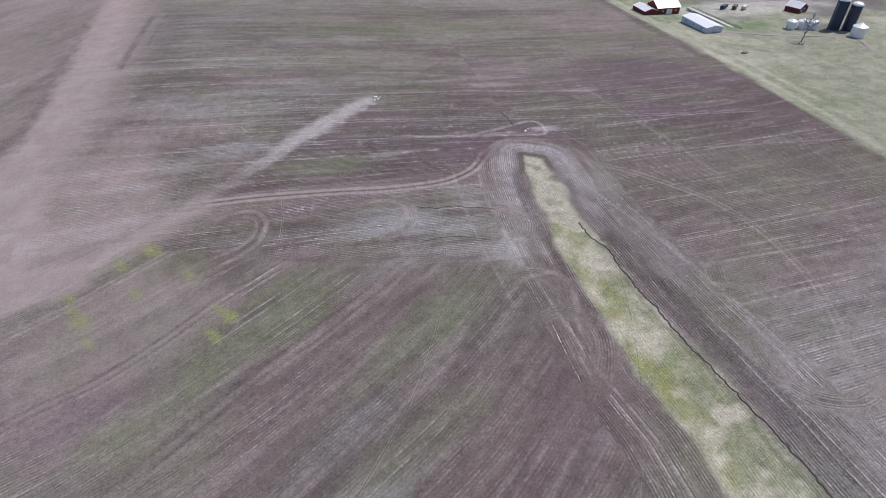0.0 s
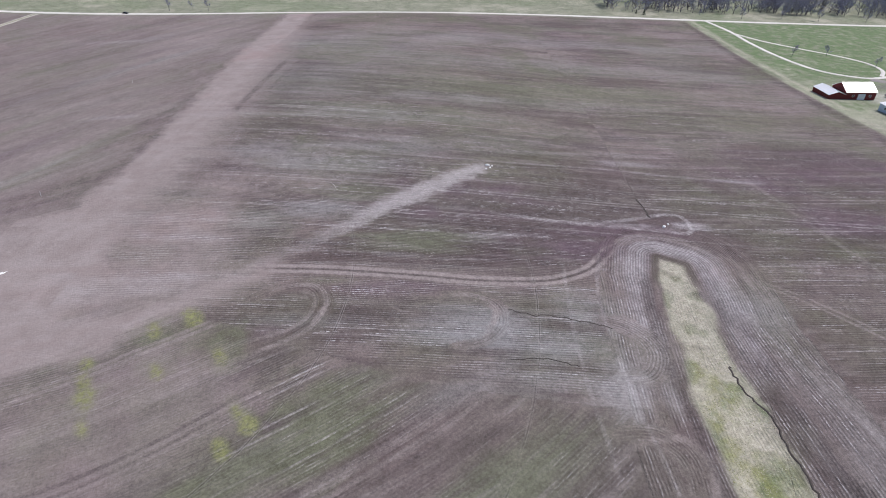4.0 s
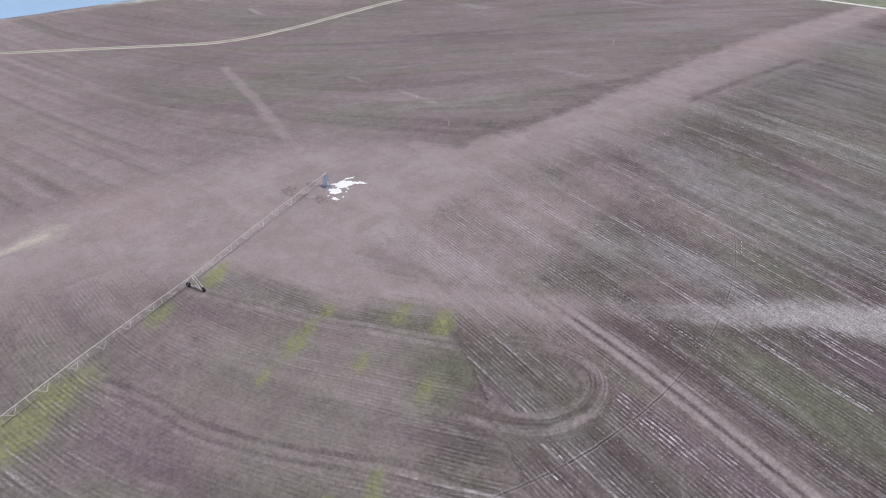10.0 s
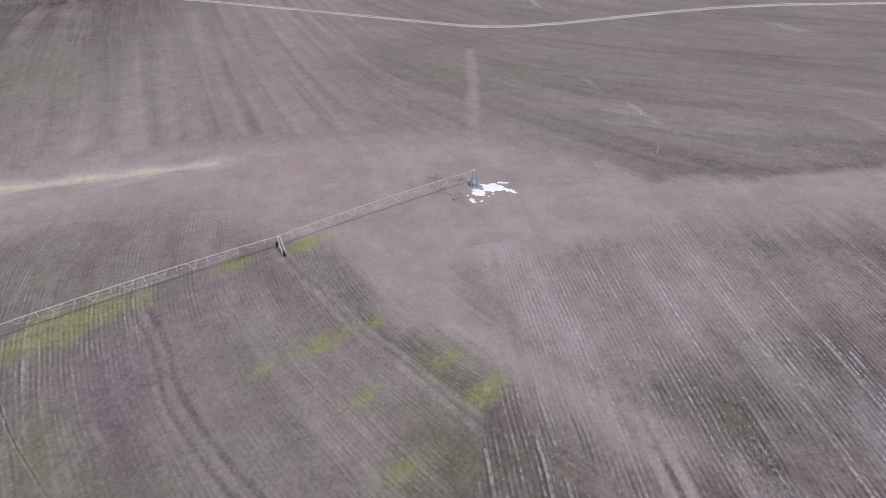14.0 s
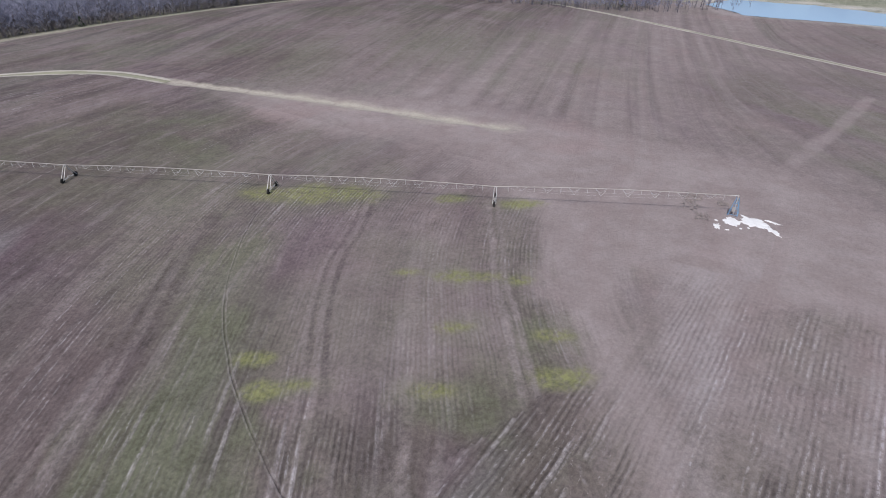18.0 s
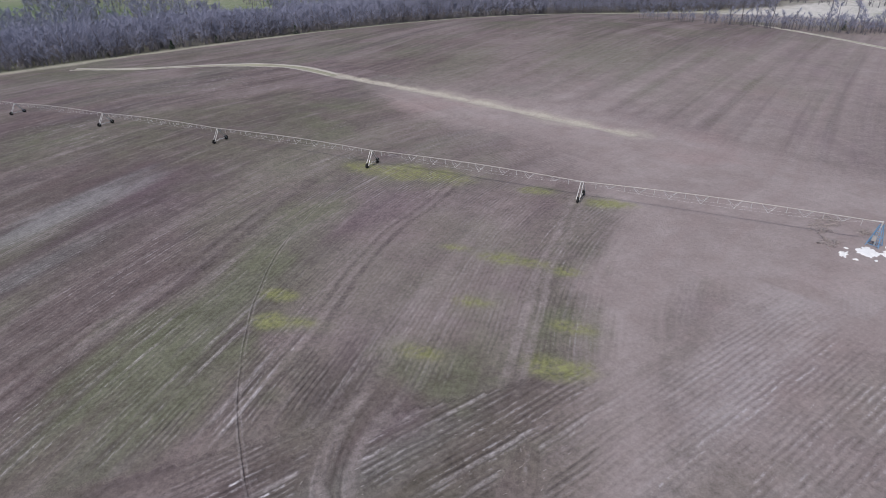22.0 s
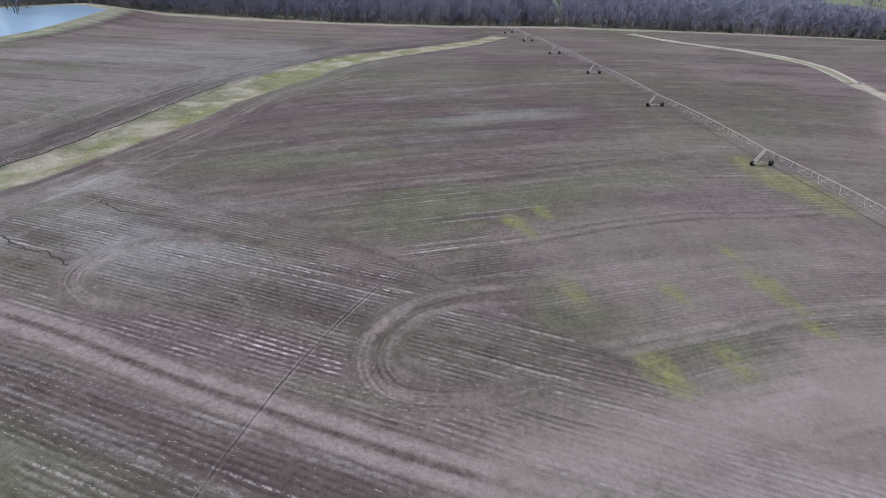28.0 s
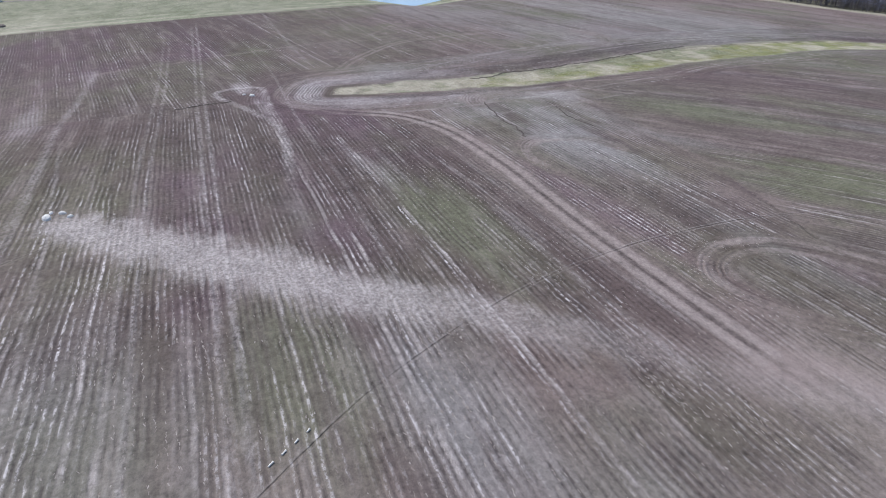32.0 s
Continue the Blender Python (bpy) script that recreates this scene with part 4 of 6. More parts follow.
    a["gully"] = np.maximum(a["gully"], 0.5 * smooth(1.2, 0.8, np.hypot((X - 448) / 100, (Y - 352) / 72) + 0.2 * n2))
    rim = np.hypot(X - PIVOT[0], Y - PIVOT[1])
    a["ruts"] = in_field * smooth(350, 320, rim) * np.where(bare_d < 0, 0.25, 1.0) * np.where(Y > 124, 0.55, np.where(Y < 96, 0.6, 1.0)) * np.where((X > 0) & (Y > 60), 0.7, 1.0) * np.where(strip < 2, 1.2, np.where(strip < 16, 0.4, 1.0))
    me = bpy.data.meshes.new("ground")
    me.vertices.add(nx * ny)
    me.vertices.foreach_set("co", np.stack((X, Y, Z), 1).astype(np.float32).ravel())
    i, j = np.meshgrid(np.arange(nx - 1), np.arange(ny - 1))
    q = (j * nx + i).ravel()
    loops = np.stack((q, q + 1, q + nx + 1, q + nx), 1).astype(np.int32)
    me.loops.add(loops.size)
    me.loops.foreach_set("vertex_index", loops.ravel())
    me.polygons.add(len(loops))
    me.polygons.foreach_set("loop_start", np.arange(0, loops.size, 4, dtype=np.int32))
    me.update(calc_edges=True)
    me.shade_smooth()
    for name, values in a.items():
        at = me.attributes.new(name, "FLOAT", "POINT")
        at.data.foreach_set("value", values.astype(np.float32))
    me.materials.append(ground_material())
    return tagged(new("ground", me), "rolling brown crop field with faint stubble rows and grassy pasture", "ground", kind="structure")


ground = lay_ground()

# ---- shared materials ----
galvanised = plain("galvanised_steel", (0.56, 0.56, 0.55), 0.55, 0.3, 0.5, 0.25)
pipe_steel = plain("pipe_steel", (0.42, 0.39, 0.365), 0.55, 0.2, 0.8, 0.2)
rubber = plain("rubber", (0.028, 0.027, 0.026), 0.9, 0.0, 0.4, 0.3)
blue_steel = plain("blue_painted_steel", (0.20, 0.36, 0.54), 0.5, 0.3, 0.5, 0.3)
white_stone = plain("white_stone", (0.78, 0.78, 0.77), 0.9, 0.0, 0.6, 0.22, 0.4)


# ---- the irrigation machine ----
def build_pivot():
    base = Vector((PIVOT[0], PIVOT[1], ground_z(*PIVOT)))
    way = np.array((0.4227, -0.9063))
    machine = thing("irrigation_machine", PIVOT[0], PIVOT[1], base.z, "galvanised center pivot irrigation machine on wheeled towers across the field", "irrigation system")
    
    def at(d, off=0.0):
        return Vector((way[0] * d - way[1] * off, way[1] * d + way[0] * off, 0))

    def stop_at(d):
        return at(d, 2.4 * math.sin(math.pi * min(d, 345) / 345) ** 0.8)

    floor_at = lambda p: ground_z(p.x + base.x, p.y + base.y) - base.z
    # the fixed tower at the pivot point
    top = 4.1
    tower = part("pivot_tower", Shape().tube((0, 0, 0), (0, 0, top), 0.11, sides=8), galvanised, machine, "blue grey steel pyramid tower with a riser pipe")
    for sx, sy in ((1, 1), (1, -1), (-1, 1), (-1, -1)):
        part("leg", Shape().tube((sx * 0.95, sy * 0.95, -0.1), (sx * 0.24, sy * 0.24, top - 0.3), 0.07, 0.06), blue_steel, tower)
    for z, k in ((0.35, 0.88), (1.5, 0.65), (2.7, 0.42)):
        ring = Shape()
        for (ax, ay), (bx, by) in (((1, 1), (1, -1)), ((1, -1), (-1, -1)), ((-1, -1), (-1, 1)), ((-1, 1), (1, 1))):
            ring.tube((ax * k, ay * k, z), (bx * k, by * k, z), 0.05)
            ring.tube((ax * k, ay * k, z), (bx * k * 0.72, by * k * 0.72, z + 1.15), 0.03)
        part("brace", ring, blue_steel, tower)
    part("control_panel", Shape().box((0.72, -0.1, 1.45), (0.28, 0.6, 0.9)), pipe_steel, tower, "grey control cabinet")
    part("swivel_elbow", Shape().tube((0, 0, top), (0, 0, top + 0.35), 0.14, sides=8).tube((0, 0, top + 0.25), at(1.6) + Vector((0, 0, top + 0.15)), 0.09, sides=8), galvanised, tower)
    drop_mesh = Shape().tube((0, 0, 0.12), (0, 0, -0.95), 0.04, sides=4).tube((0, 0, -0.95), (0, 0, -1.12), 0.075, 0.03, sides=5).mesh("drop", galvanised)
    stops = [0.0] + [RING_R * k - 0.6 for k in range(1, 8)]
    for k in range(7):
        p, q = stop_at(stops[k]), stop_at(stops[k + 1])
        zp = (top + 0.15) if k == 0 else floor_at(p) + 3.75
        zq = floor_at(q) + 3.75
        steps = 18
        line = [p.lerp(q, i / steps) + Vector((0, 0, zp + (zq - zp) * i / steps + 0.45 * math.sin(math.pi * i / steps))) for i in range(steps + 1)]
        pipe = Shape().sweep(line, 0.088)
        span = part("span_pipe", pipe, pipe_steel, machine, "bowed galvanised water pipe")
        sag = lambda i: -1.35 * math.sin(math.pi * i / steps) ** 0.6
        for side in (1, -1):
            rod = Shape()
            low = [line[i] + at(0, side * 0.75 * math.sin(math.pi * i / steps) ** 0.5) + Vector((0, 0, sag(i))) if 0 < i < steps else line[i] for i in range(0, steps + 1, 2)]
            rod.sweep(low, 0.009, 4)
            part("truss_rod", rod, galvanised, span)
        for i in range(2, steps - 1, 2):
            strut = Shape()
            for side in (1, -1):
                foot = line[i] + at(0, side * 0.75 * math.sin(math.pi * i / steps) ** 0.5) + Vector((0, 0, sag(i)))
                for j in (-1, 1):
                    strut.tube(line[i] + (line[i + j] - line[i]) * 0.45, foot, 0.028, sides=4, caps=False)
            part("truss_strut", strut, galvanised, span)
        for i in range(1, steps):
            if i % 2:
                drop = part("drop_hose", drop_mesh, None, span)
                drop.location = line[i]
        # drive tower at the span's outer end
        apex = Vector((q.x, q.y, zq))
        frame_part = part("drive_tower", Shape().tube(apex + at(0, 0.3), apex + at(0, -0.3), 0.07), galvanised, machine, "steel A-frame tower on two wheels")
        feet = []
        for side in (1, -1):
            f = q + at(0, side * 2.15)
            f.z = floor_at(f) + 0.62
            feet.append(f)
            for s2 in (0.35, -0.35):
                part("leg", Shape().tube(apex + at(s2 * 0.7), f + at(s2), 0.07, sides=5), galvanised, frame_part)
            hub = f.copy()
            wheel = Shape()
            ax = at(1).normalized()
            wheel.tube(hub - ax * 0.16, hub + ax * 0.16, 0.58, sides=14)
            wheel.tube(hub - ax * 0.22, hub + ax * 0.22, 0.16, sides=8)
            part("wheel", wheel, rubber, frame_part, "black lugged tyre")
        part("base_beam", Shape().tube(feet[0], feet[1], 0.09, sides=6), galvanised, frame_part)
        part("motor_box", Shape().box((feet[0] + feet[1]) / 2 + Vector((0, 0, 0.18)), (0.5, 0.35, 0.35)), pipe_steel, frame_part)
    end = stop_at(stops[7])
    z = floor_at(end) + 3.75
    out = at(stops[7] + 9)
    part("end_boom", Shape().tube(end + Vector((0, 0, z)), out + Vector((0, 0, z + 0.3)), 0.07), pipe_steel, machine)


build_pivot()

# ---- water, roads, tracks ----
def ribbon(name, pts, width, mat, lift=0.06, step=4.0, ragged=0.4, label="", category="", kind="structure", jag=0.0):
    """A strip of loose surface laid along the ground, a little proud of it, with uneven edges and a crowned middle."""
    path = [Vector((*p, 0)) for p in pts]
    fine = []
    for k in range(len(path) - 1):
        p0, p1, p2, p3 = path[max(k - 1, 0)], path[k], path[k + 1], path[min(k + 2, len(path) - 1)]
        n = max(2, int((p2 - p1).length / step))
        for i in range(n):
            t = i / n
            fine.append(0.5 * ((2 * p1) + (p2 - p0) * t + (2 * p0 - 5 * p1 + 4 * p2 - p3) * t * t + (3 * p1 - p0 - 3 * p2 + p3) * t ** 3))
    fine.append(path[-1])
    s = Shape()
    rng = random.Random(len(pts) * 7 + int(width * 10))
    fine = [p + Vector((rng.uniform(-jag, jag), rng.uniform(-jag, jag), 0)) for p in fine] if jag else fine
    cols = (-0.5, -0.42, 0.0, 0.42, 0.5)
    verts = []
    for k, p in enumerate(fine):
        d = (fine[min(k + 1, len(fine) - 1)] - fine[max(k - 1, 0)]).normalized()
        side = Vector((-d.y, d.x, 0))
        for c in cols:
            q = p + side * (c * width + (rng.uniform(-ragged, ragged) if abs(c) == 0.5 else 0))
            verts.append((q.x, q.y))
    arr = np.array(verts)
    zs = height(arr[:, 0], arr[:, 1])
    up = [-0.12 if abs(cols[i % 5]) == 0.5 else lift * (1.6 if cols[i % 5] == 0 else 1.0) for i in range(len(verts))]
    s.v = [(x, y, z + l) for (x, y), z, l in zip(verts, zs, up)]
    s.f = [(k * 5 + i, k * 5 + i + 1, k * 5 + 6 + i, k * 5 + 5 + i)[::-1] for k in range(len(fine) - 1) for i in range(4)]
    return tagged(new(name, s.mesh(name, mat, False)), label, category, kind=kind)


gravel = plain("pale_gravel", (0.62, 0.60, 0.56), 0.95, 0.0, 2.0, 0.25, 0.3)
dirt = plain("trodden_dirt", (0.26, 0.235, 0.23), 0.95, 0.0, 3.0, 0.35, 0.3)
ribbon("road", [(-1400, 512), (-600, 511), (-361, 510), (-167, 510), (6, 510), (165, 510), (248, 510), (402, 511), (700, 512), (1400, 512)], 6.0, gravel, 0.12, 12, 0.3, "straight pale gravel country road", "road")
ribbon("driveway", [(224, 507), (228, 470), (227, 430), (229, 392), (235, 362), (245, 349), (258, 343), (270, 346)], 3.6, gravel, 0.09, 4, 0.3, "pale gravel farm driveway", "driveway")
ribbon("driveway", [(229, 462), (240, 440), (258, 419), (274, 401), (283, 382), (281, 364), (270, 348)], 2.8, gravel, 0.09, 4, 0.3, "pale gravel loop of the farm driveway", "driveway")
ribbon("driveway", [(270, 346), (285, 352), (302, 353)], 3.2, gravel, 0.09, 4, 0.3, "short gravel way to the house", "driveway")
ribbon("farmyard", [(258, 340), (270, 331), (288, 319), (305, 318), (326, 316), (345, 306)], 9.0, dirt, 0.07, 3, 1.2, "trampled dirt farmyard", "farmyard")
ribbon("farm_lane", [(225, 249), (234, 252), (249, 244), (266, 237), (290, 230), (299, 225), (296, 214), (290, 203)], 3.4, dirt, 0.07, 3, 0.7, "brown wheel track past the grain bins", "track")


def pond(outline, level, label):
    mat = Nodes("pond_water", 0.16, 0.0, 0.35)
    co = mat.coords()
    # the sky's reflection is put into the base colour; little real mirroring is left
    mat.colour((0.34, 0.50, 0.68)).bump(mat.noise(co, 0.9, 3), 0.04, 0.1)
    pts = []
    for k in range(len(outline)):
        a, b = Vector(outline[k]), Vector(outline[(k + 1) % len(outline)])
        for i in range(6):
            p = a.lerp(b, i / 6)
            w = float(fbm(np.array([p.x]), np.array([p.y]), 18, 3, 9)[0])
            pts.append((p.x + 5 * w, p.y - 4 * w, level))
    c = (sum(p[0] for p in pts) / len(pts), sum(p[1] for p in pts) / len(pts), level)
    s = Shape().add(pts + [c], [(k, (k + 1) % len(pts), len(pts)) for k in range(len(pts))])
    return tagged(new("water", s.mesh("water", mat.mat, False)), label, "pond", kind="structure")


for o, lab in ((POND_E, "sky blue farm pond with a grassy bank"), (POND_W, "long sky blue pond beside the far houses")):
    pond(o, POND_LEVEL[len(o)], lab)

# ---- field tracks and washed gullies ----
tan_track = plain("pale_dry_grass_track", (0.40, 0.375, 0.335), 0.95, 0.0, 3.0, 0.45, 0.4)
green_verge = plain("short_green_grass", (0.27, 0.27, 0.195), 0.95, 0.0, 3.0, 0.45, 0.4)
dark_wash = plain("damp_dark_soil", (0.062, 0.052, 0.048), 0.95, 0.0, 1.0, 0.5, 0.4)

ribbon("field_track", NW_TRACK, 5.0, green_verge, 0.10, 4, 0.7, "grassy middle of a field track", "track")
for d in (1.9, -1.9):
    ribbon("field_track", beside(NW_TRACK, d), 1.7, tan_track, 0.16, 4, 0.5, "pale worn wheel way of a field track", "track")
LOW_DITCH = DITCH[6:]
ribbon("field_track", LOW_DITCH, 4.4, green_verge, 0.08, 4, 0.9, "grassy lower end of a washed ditch", "track")
for d in (1.9, -1.9):
    ribbon("field_track", beside(LOW_DITCH, d), 1.5, tan_track, 0.14, 3, 0.8, "pale bank of a washed ditch", "track")
for pts, w in (([(16.5, 110.1), (19.7, 109), (23.1, 108), (26, 108.4), (30, 107.4), (34.9, 106), (37.7, 105.4), (41.4, 104)], 0.28), ([(15.3, 93), (18.6, 93.2), (21.9, 93.3), (26.1, 93), (28.2, 91.8), (31, 91)], 0.28),
               ([(65.8, 93), (66.5, 86), (69.0, 79), (68.7, 73), (69.2, 68), (69.4, 61), (70.6, 55), (70.9, 49.5), (71.6, 45), (71.5, 41), (73.1, 35), (73.6, 30), (74.5, 26.5), (75.3, 20), (76.3, 15.5), (77.5, 5), (79, -8)], 0.5),
               ([(66.7, 157), (66.2, 163), (65.3, 169)], 0.5)):
    ribbon("washed_gully", pts, w, dark_wash, 0.05, 0.9, w * 0.6, "narrow dark gully washed into the soil", "gully", jag=0.3)

# ---- trees ----
bark = plain("bark", (0.16, 0.15, 0.165), 0.95, 0.0, 1.0, 0.4, 0.3)
# the blue of distance haze is mixed into the twig colour
twig = plain("twigs", (0.265, 0.272, 0.355), 0.95, 0.0, 2.0, 0.4)
brush_twig = plain("undergrowth_twigs", (0.21, 0.19, 0.195), 0.95, 0.0, 2.0, 0.45)
needle = plain("evergreen_needles", (0.030, 0.050, 0.030), 0.95, 0.0, 1.0, 0.5)


def bare_tree(seed, tall, twigs, spread=0.36, limbs=3, low=1, thick=1.0):
    """A leafless tree: shapes of the trunk with its limbs, and of the twigs."""
    rng = random.Random(seed)
    trunk, crown = Shape(), Shape()
    tips = []
    p, d, r = Vector((0, 0, -0.3)), Vector((rng.uniform(-.08, .08), rng.uniform(-.08, .08), 1)), tall * 0.020
    steps = 5
    for k in range(steps):
        q = p + d.normalized() * tall * 0.13
        trunk.tube(p, q, r, r * 0.8, sides=5 if limbs > 2 else 3, caps=False)
        if k >= low:
            for _ in range(limbs):
                ang = rng.uniform(0, 2 * math.pi)
                lean = rng.uniform(0.5, 1.1)
                b = Vector((math.cos(ang) * lean, math.sin(ang) * lean, rng.uniform(0.55, 1.0))).normalized()
                end = q + b * tall * spread * rng.uniform(0.55, 1.0) * (1.15 - 0.12 * k)
                mid = q.lerp(end, 0.5) + Vector((0, 0, -tall * 0.015))
                trunk.tube(q, mid, r * 0.5, r * 0.32, sides=4, caps=False).tube(mid, end, r * 0.32, r * 0.12, sides=3, caps=False)
                tips += [(mid, b), (end, b), (mid.lerp(end, 0.5), b)]
        p, r = q, r * 0.78
        d = Vector((d.x + rng.uniform(-.16, .16), d.y + rng.uniform(-.16, .16), 1))
    tips += [(p, d.normalized())] * 3
    for _ in range(twigs):
        t, b = rng.choice(tips)
        a = t + Vector((rng.gauss(0, .5), rng.gauss(0, .5), rng.gauss(0, .4))) * tall * 0.045
        w = (b + Vector((rng.gauss(0, .7), rng.gauss(0, .7), rng.gauss(0.35, .5)))).normalized()
        e = a + w * tall * rng.uniform(0.06, 0.16)
        o = w.orthogonal().normalized()
        o.rotate(Euler((rng.uniform(0, 6), rng.uniform(0, 6), 0)))
        wide = tall * rng.uniform(0.0034, 0.0075) * thick
        crown.add([a - o * wide, a + o * wide, e], [(0, 1, 2)])
    return trunk, crown


def evergreen(seed, tall, wide):
    rng = random.Random(seed)
    trunk, crown = Shape().tube((0, 0, -0.2), (0, 0, tall * 0.9), 0.15, 0.03, sides=5), Shape()
    for _ in range(420):
        h = rng.random() ** 1.2
        r = wide * (1.05 - h) * math.sqrt(rng.random())
        a = rng.uniform(0, 2 * math.pi)
        c = Vector((r * math.cos(a), r * math.sin(a), 0.05 * tall + h * tall * 0.95))
        o = Vector((math.cos(a), math.sin(a), -0.3)) * wide * 0.30
        t = Vector((-math.sin(a), math.cos(a), rng.uniform(-.3, .3))) * wide * 0.16
        crown.add([c - t, c + t, c + o], [(0, 1, 2)])
    return trunk, crown


TREES = []
for seed in range(5):
    a, b = bare_tree(seed + 3, 10.0, 420)
    TREES.append((a.mesh("trunk", bark), b.mesh("crown", twig)))
EVERGREENS = []
for seed in range(2):
    a, b = evergreen(seed, 5.0, 1.7)
    EVERGREENS.append((a.mesh("trunk", bark), b.mesh("crown", needle)))


def tree(x, y, tall, kind=0, label="", group="", name="tree", pool=None, size0=10.0):
    trunk, crown = (pool or TREES)[kind % len(pool or TREES)]
    ob = thing(name, x, y, None, label, "tree", group, turn=x * 1.7 + y)
    ob.scale = (tall / size0,) * 3
    part("trunk", trunk, None, ob)
    part("crown", crown, None, ob)
    return ob


def wood(name, label, spots, variants, mats):
    """A wood in one mesh: many trees, laid as copies of a few shapes."""
    vs, fs, ms, base = [], [], [], 0
    prepared = []
    for trunk, crown in variants:
        v = np.array(trunk.v + crown.v)
        nt = len(trunk.v)
        f = [tuple(q) for q in trunk.f] + [tuple(i + nt for i in q) for q in crown.f]
        tri = []
        idx = []
        for n_f, q in enumerate(f):
            m = 0 if n_f < len(trunk.f) else 1
            tri.append((q[0], q[1], q[2]))
            idx.append(m)
            if len(q) == 4:
                tri.append((q[0], q[2], q[3]))
                idx.append(m)
        prepared.append((v, np.array(tri), np.array(idx)))
    z0 = height(spots[:, 0], spots[:, 1])
    for k, (x, y, s, turn) in enumerate(spots):
        v, t, m = prepared[k % len(prepared)]
        c, n = math.cos(turn), math.sin(turn)
        w = np.stack((v[:, 0] * c - v[:, 1] * n, v[:, 0] * n + v[:, 1] * c, v[:, 2]), 1) * s + (x, y, z0[k])
        vs.append(w)
        fs.append(t + base)
        ms.append(m)
        base += len(v)
    V, T, M = np.concatenate(vs), np.concatenate(fs), np.concatenate(ms)
    me = bpy.data.meshes.new(name)
    me.vertices.add(len(V))
    me.vertices.foreach_set("co", V.astype(np.float32).ravel())
    me.loops.add(T.size)
    me.loops.foreach_set("vertex_index", T.astype(np.int32).ravel())
    me.polygons.add(len(T))
    me.polygons.foreach_set("loop_start", np.arange(0, T.size, 3, dtype=np.int32))
    me.polygons.foreach_set("material_index", M.astype(np.int32))
    me.update(calc_edges=True)
    for mat in mats:
        me.materials.append(mat)
    return tagged(new(name, me), label, "trees", kind="stuff")


def scatter(edge, depth, gap, seed, first=2.0, small=0.0):
    """Places for trees behind an edge, thickest along it: x, y, size, turn."""
    rng = random.Random(seed)
    out = []
    for (ax, ay), (bx, by) in zip(edge[:-1], edge[1:]):
        length = math.hypot(bx - ax, by - ay)
        nx, ny = (by - ay) / length, -(bx - ax) / length
        for _ in range(int(length * depth / gap ** 2)):
            q, d = rng.random(), first + depth * rng.random() ** 1.25
            x, y = ax + (bx - ax) * q - nx * d, ay + (by - ay) * q - ny * d
            size = rng.uniform(0.8, 1.35) * (0.75 if rng.random() < small else 1.0)
            if d < first + 6:
                size *= rng.uniform(0.45, 1.0)
            out.append((x, y, size, rng.uniform(0, 6.28)))
    return np.array(out)


FAR_TREES = [bare_tree(60 + k, 19.0, 270, 0.33, 2, 0, 0.9) for k in range(7)]
DEEP_TREES = [bare_tree(80 + k, 19.0, 130, 0.33, 1, 1, 1.3) for k in range(5)]
SHRUBS = [bare_tree(90 + k, 19.0, 130, 0.42, 1, 0, 1.3) for k in range(4)]


def low(spots, k):
    """The same places with smaller growth."""
    return spots * np.array((1, 1, k, 1))


wood("woods", "belt of bare grey leafless trees along the field's edge", scatter(WOODS_EDGE, 60, 5.6, 1), FAR_TREES, (bark, twig))
wood("woods", "deep bare wood behind the field's edge", np.concatenate((scatter(WOODS_EDGE, 45, 6.4, 15, 58), scatter([(-40, -258), (-130, -264), (-208, -262), (-279, -243), (-340, -230)], 190, 7.0, 11, 95), scatter([(-60, -262), (-208, -262), (-300, -243), (-380, -225)], 420, 11, 12, 285))), DEEP_TREES, (bark, twig))
wood("undergrowth", "low brown brush along the foot of the woods", np.concatenate((low(scatter(WOODS_EDGE, 16, 3.6, 21, -2), 0.30), low(scatter(WOODS_EDGE, 40, 6.0, 22, 8), 0.42))), SHRUBS, (bark, brush_twig))
wood("woods", "bare grey trees beyond the gravel road", scatter([(150, 530), (210, 533), (330, 536), (560, 545)], 70, 8.5, 2, 8), FAR_TREES, (bark, twig))
wood("woods", "distant dark belt of bare trees across the valley", np.concatenate((scatter([(900, -560), (420, -560), (240, -640), (150, -670)], 130, 9, 3), scatter([(-250, -760), (-500, -720), (-900, -560), (-1100, -300)], 110, 10, 4),
     scatter([(-560, -260), (-700, -120), (-760, -60)], 60, 8, 5), scatter([(112, -600), (58, -612)], 30, 5.5, 6), scatter([(-60, -690), (-160, -680), (-240, -650)], 30, 6.5, 7))), DEEP_TREES, (bark, twig))
wood("hedgerow", "bare brushy hedgerow by the ponds and far houses", np.concatenate((scatter([(-395, -90), (-425, -40), (-455, -5), (-485, 12)], 14, 7, 7, 1, 0.6), scatter([(-760, 300), (-760, 120), (-735, 0), (-720, -160)], 30, 8, 8, 30),
     scatter([(-640, 20), (-560, 45), (-520, 60)], 8, 8, 9, 1, 0.8), scatter([(360, -160), (380, -60), (390, 40)], 40, 9, 10), low(scatter([(-380, -110), (-425, -40), (-455, -5), (-485, 12)], 22, 4.5, 23, 0), 0.35), low(scatter([(-520, 40), (-500, 20), (-470, -20), (-440, -60)], 26, 6, 24, 4), 0.6))), DEEP_TREES, (bark, twig))

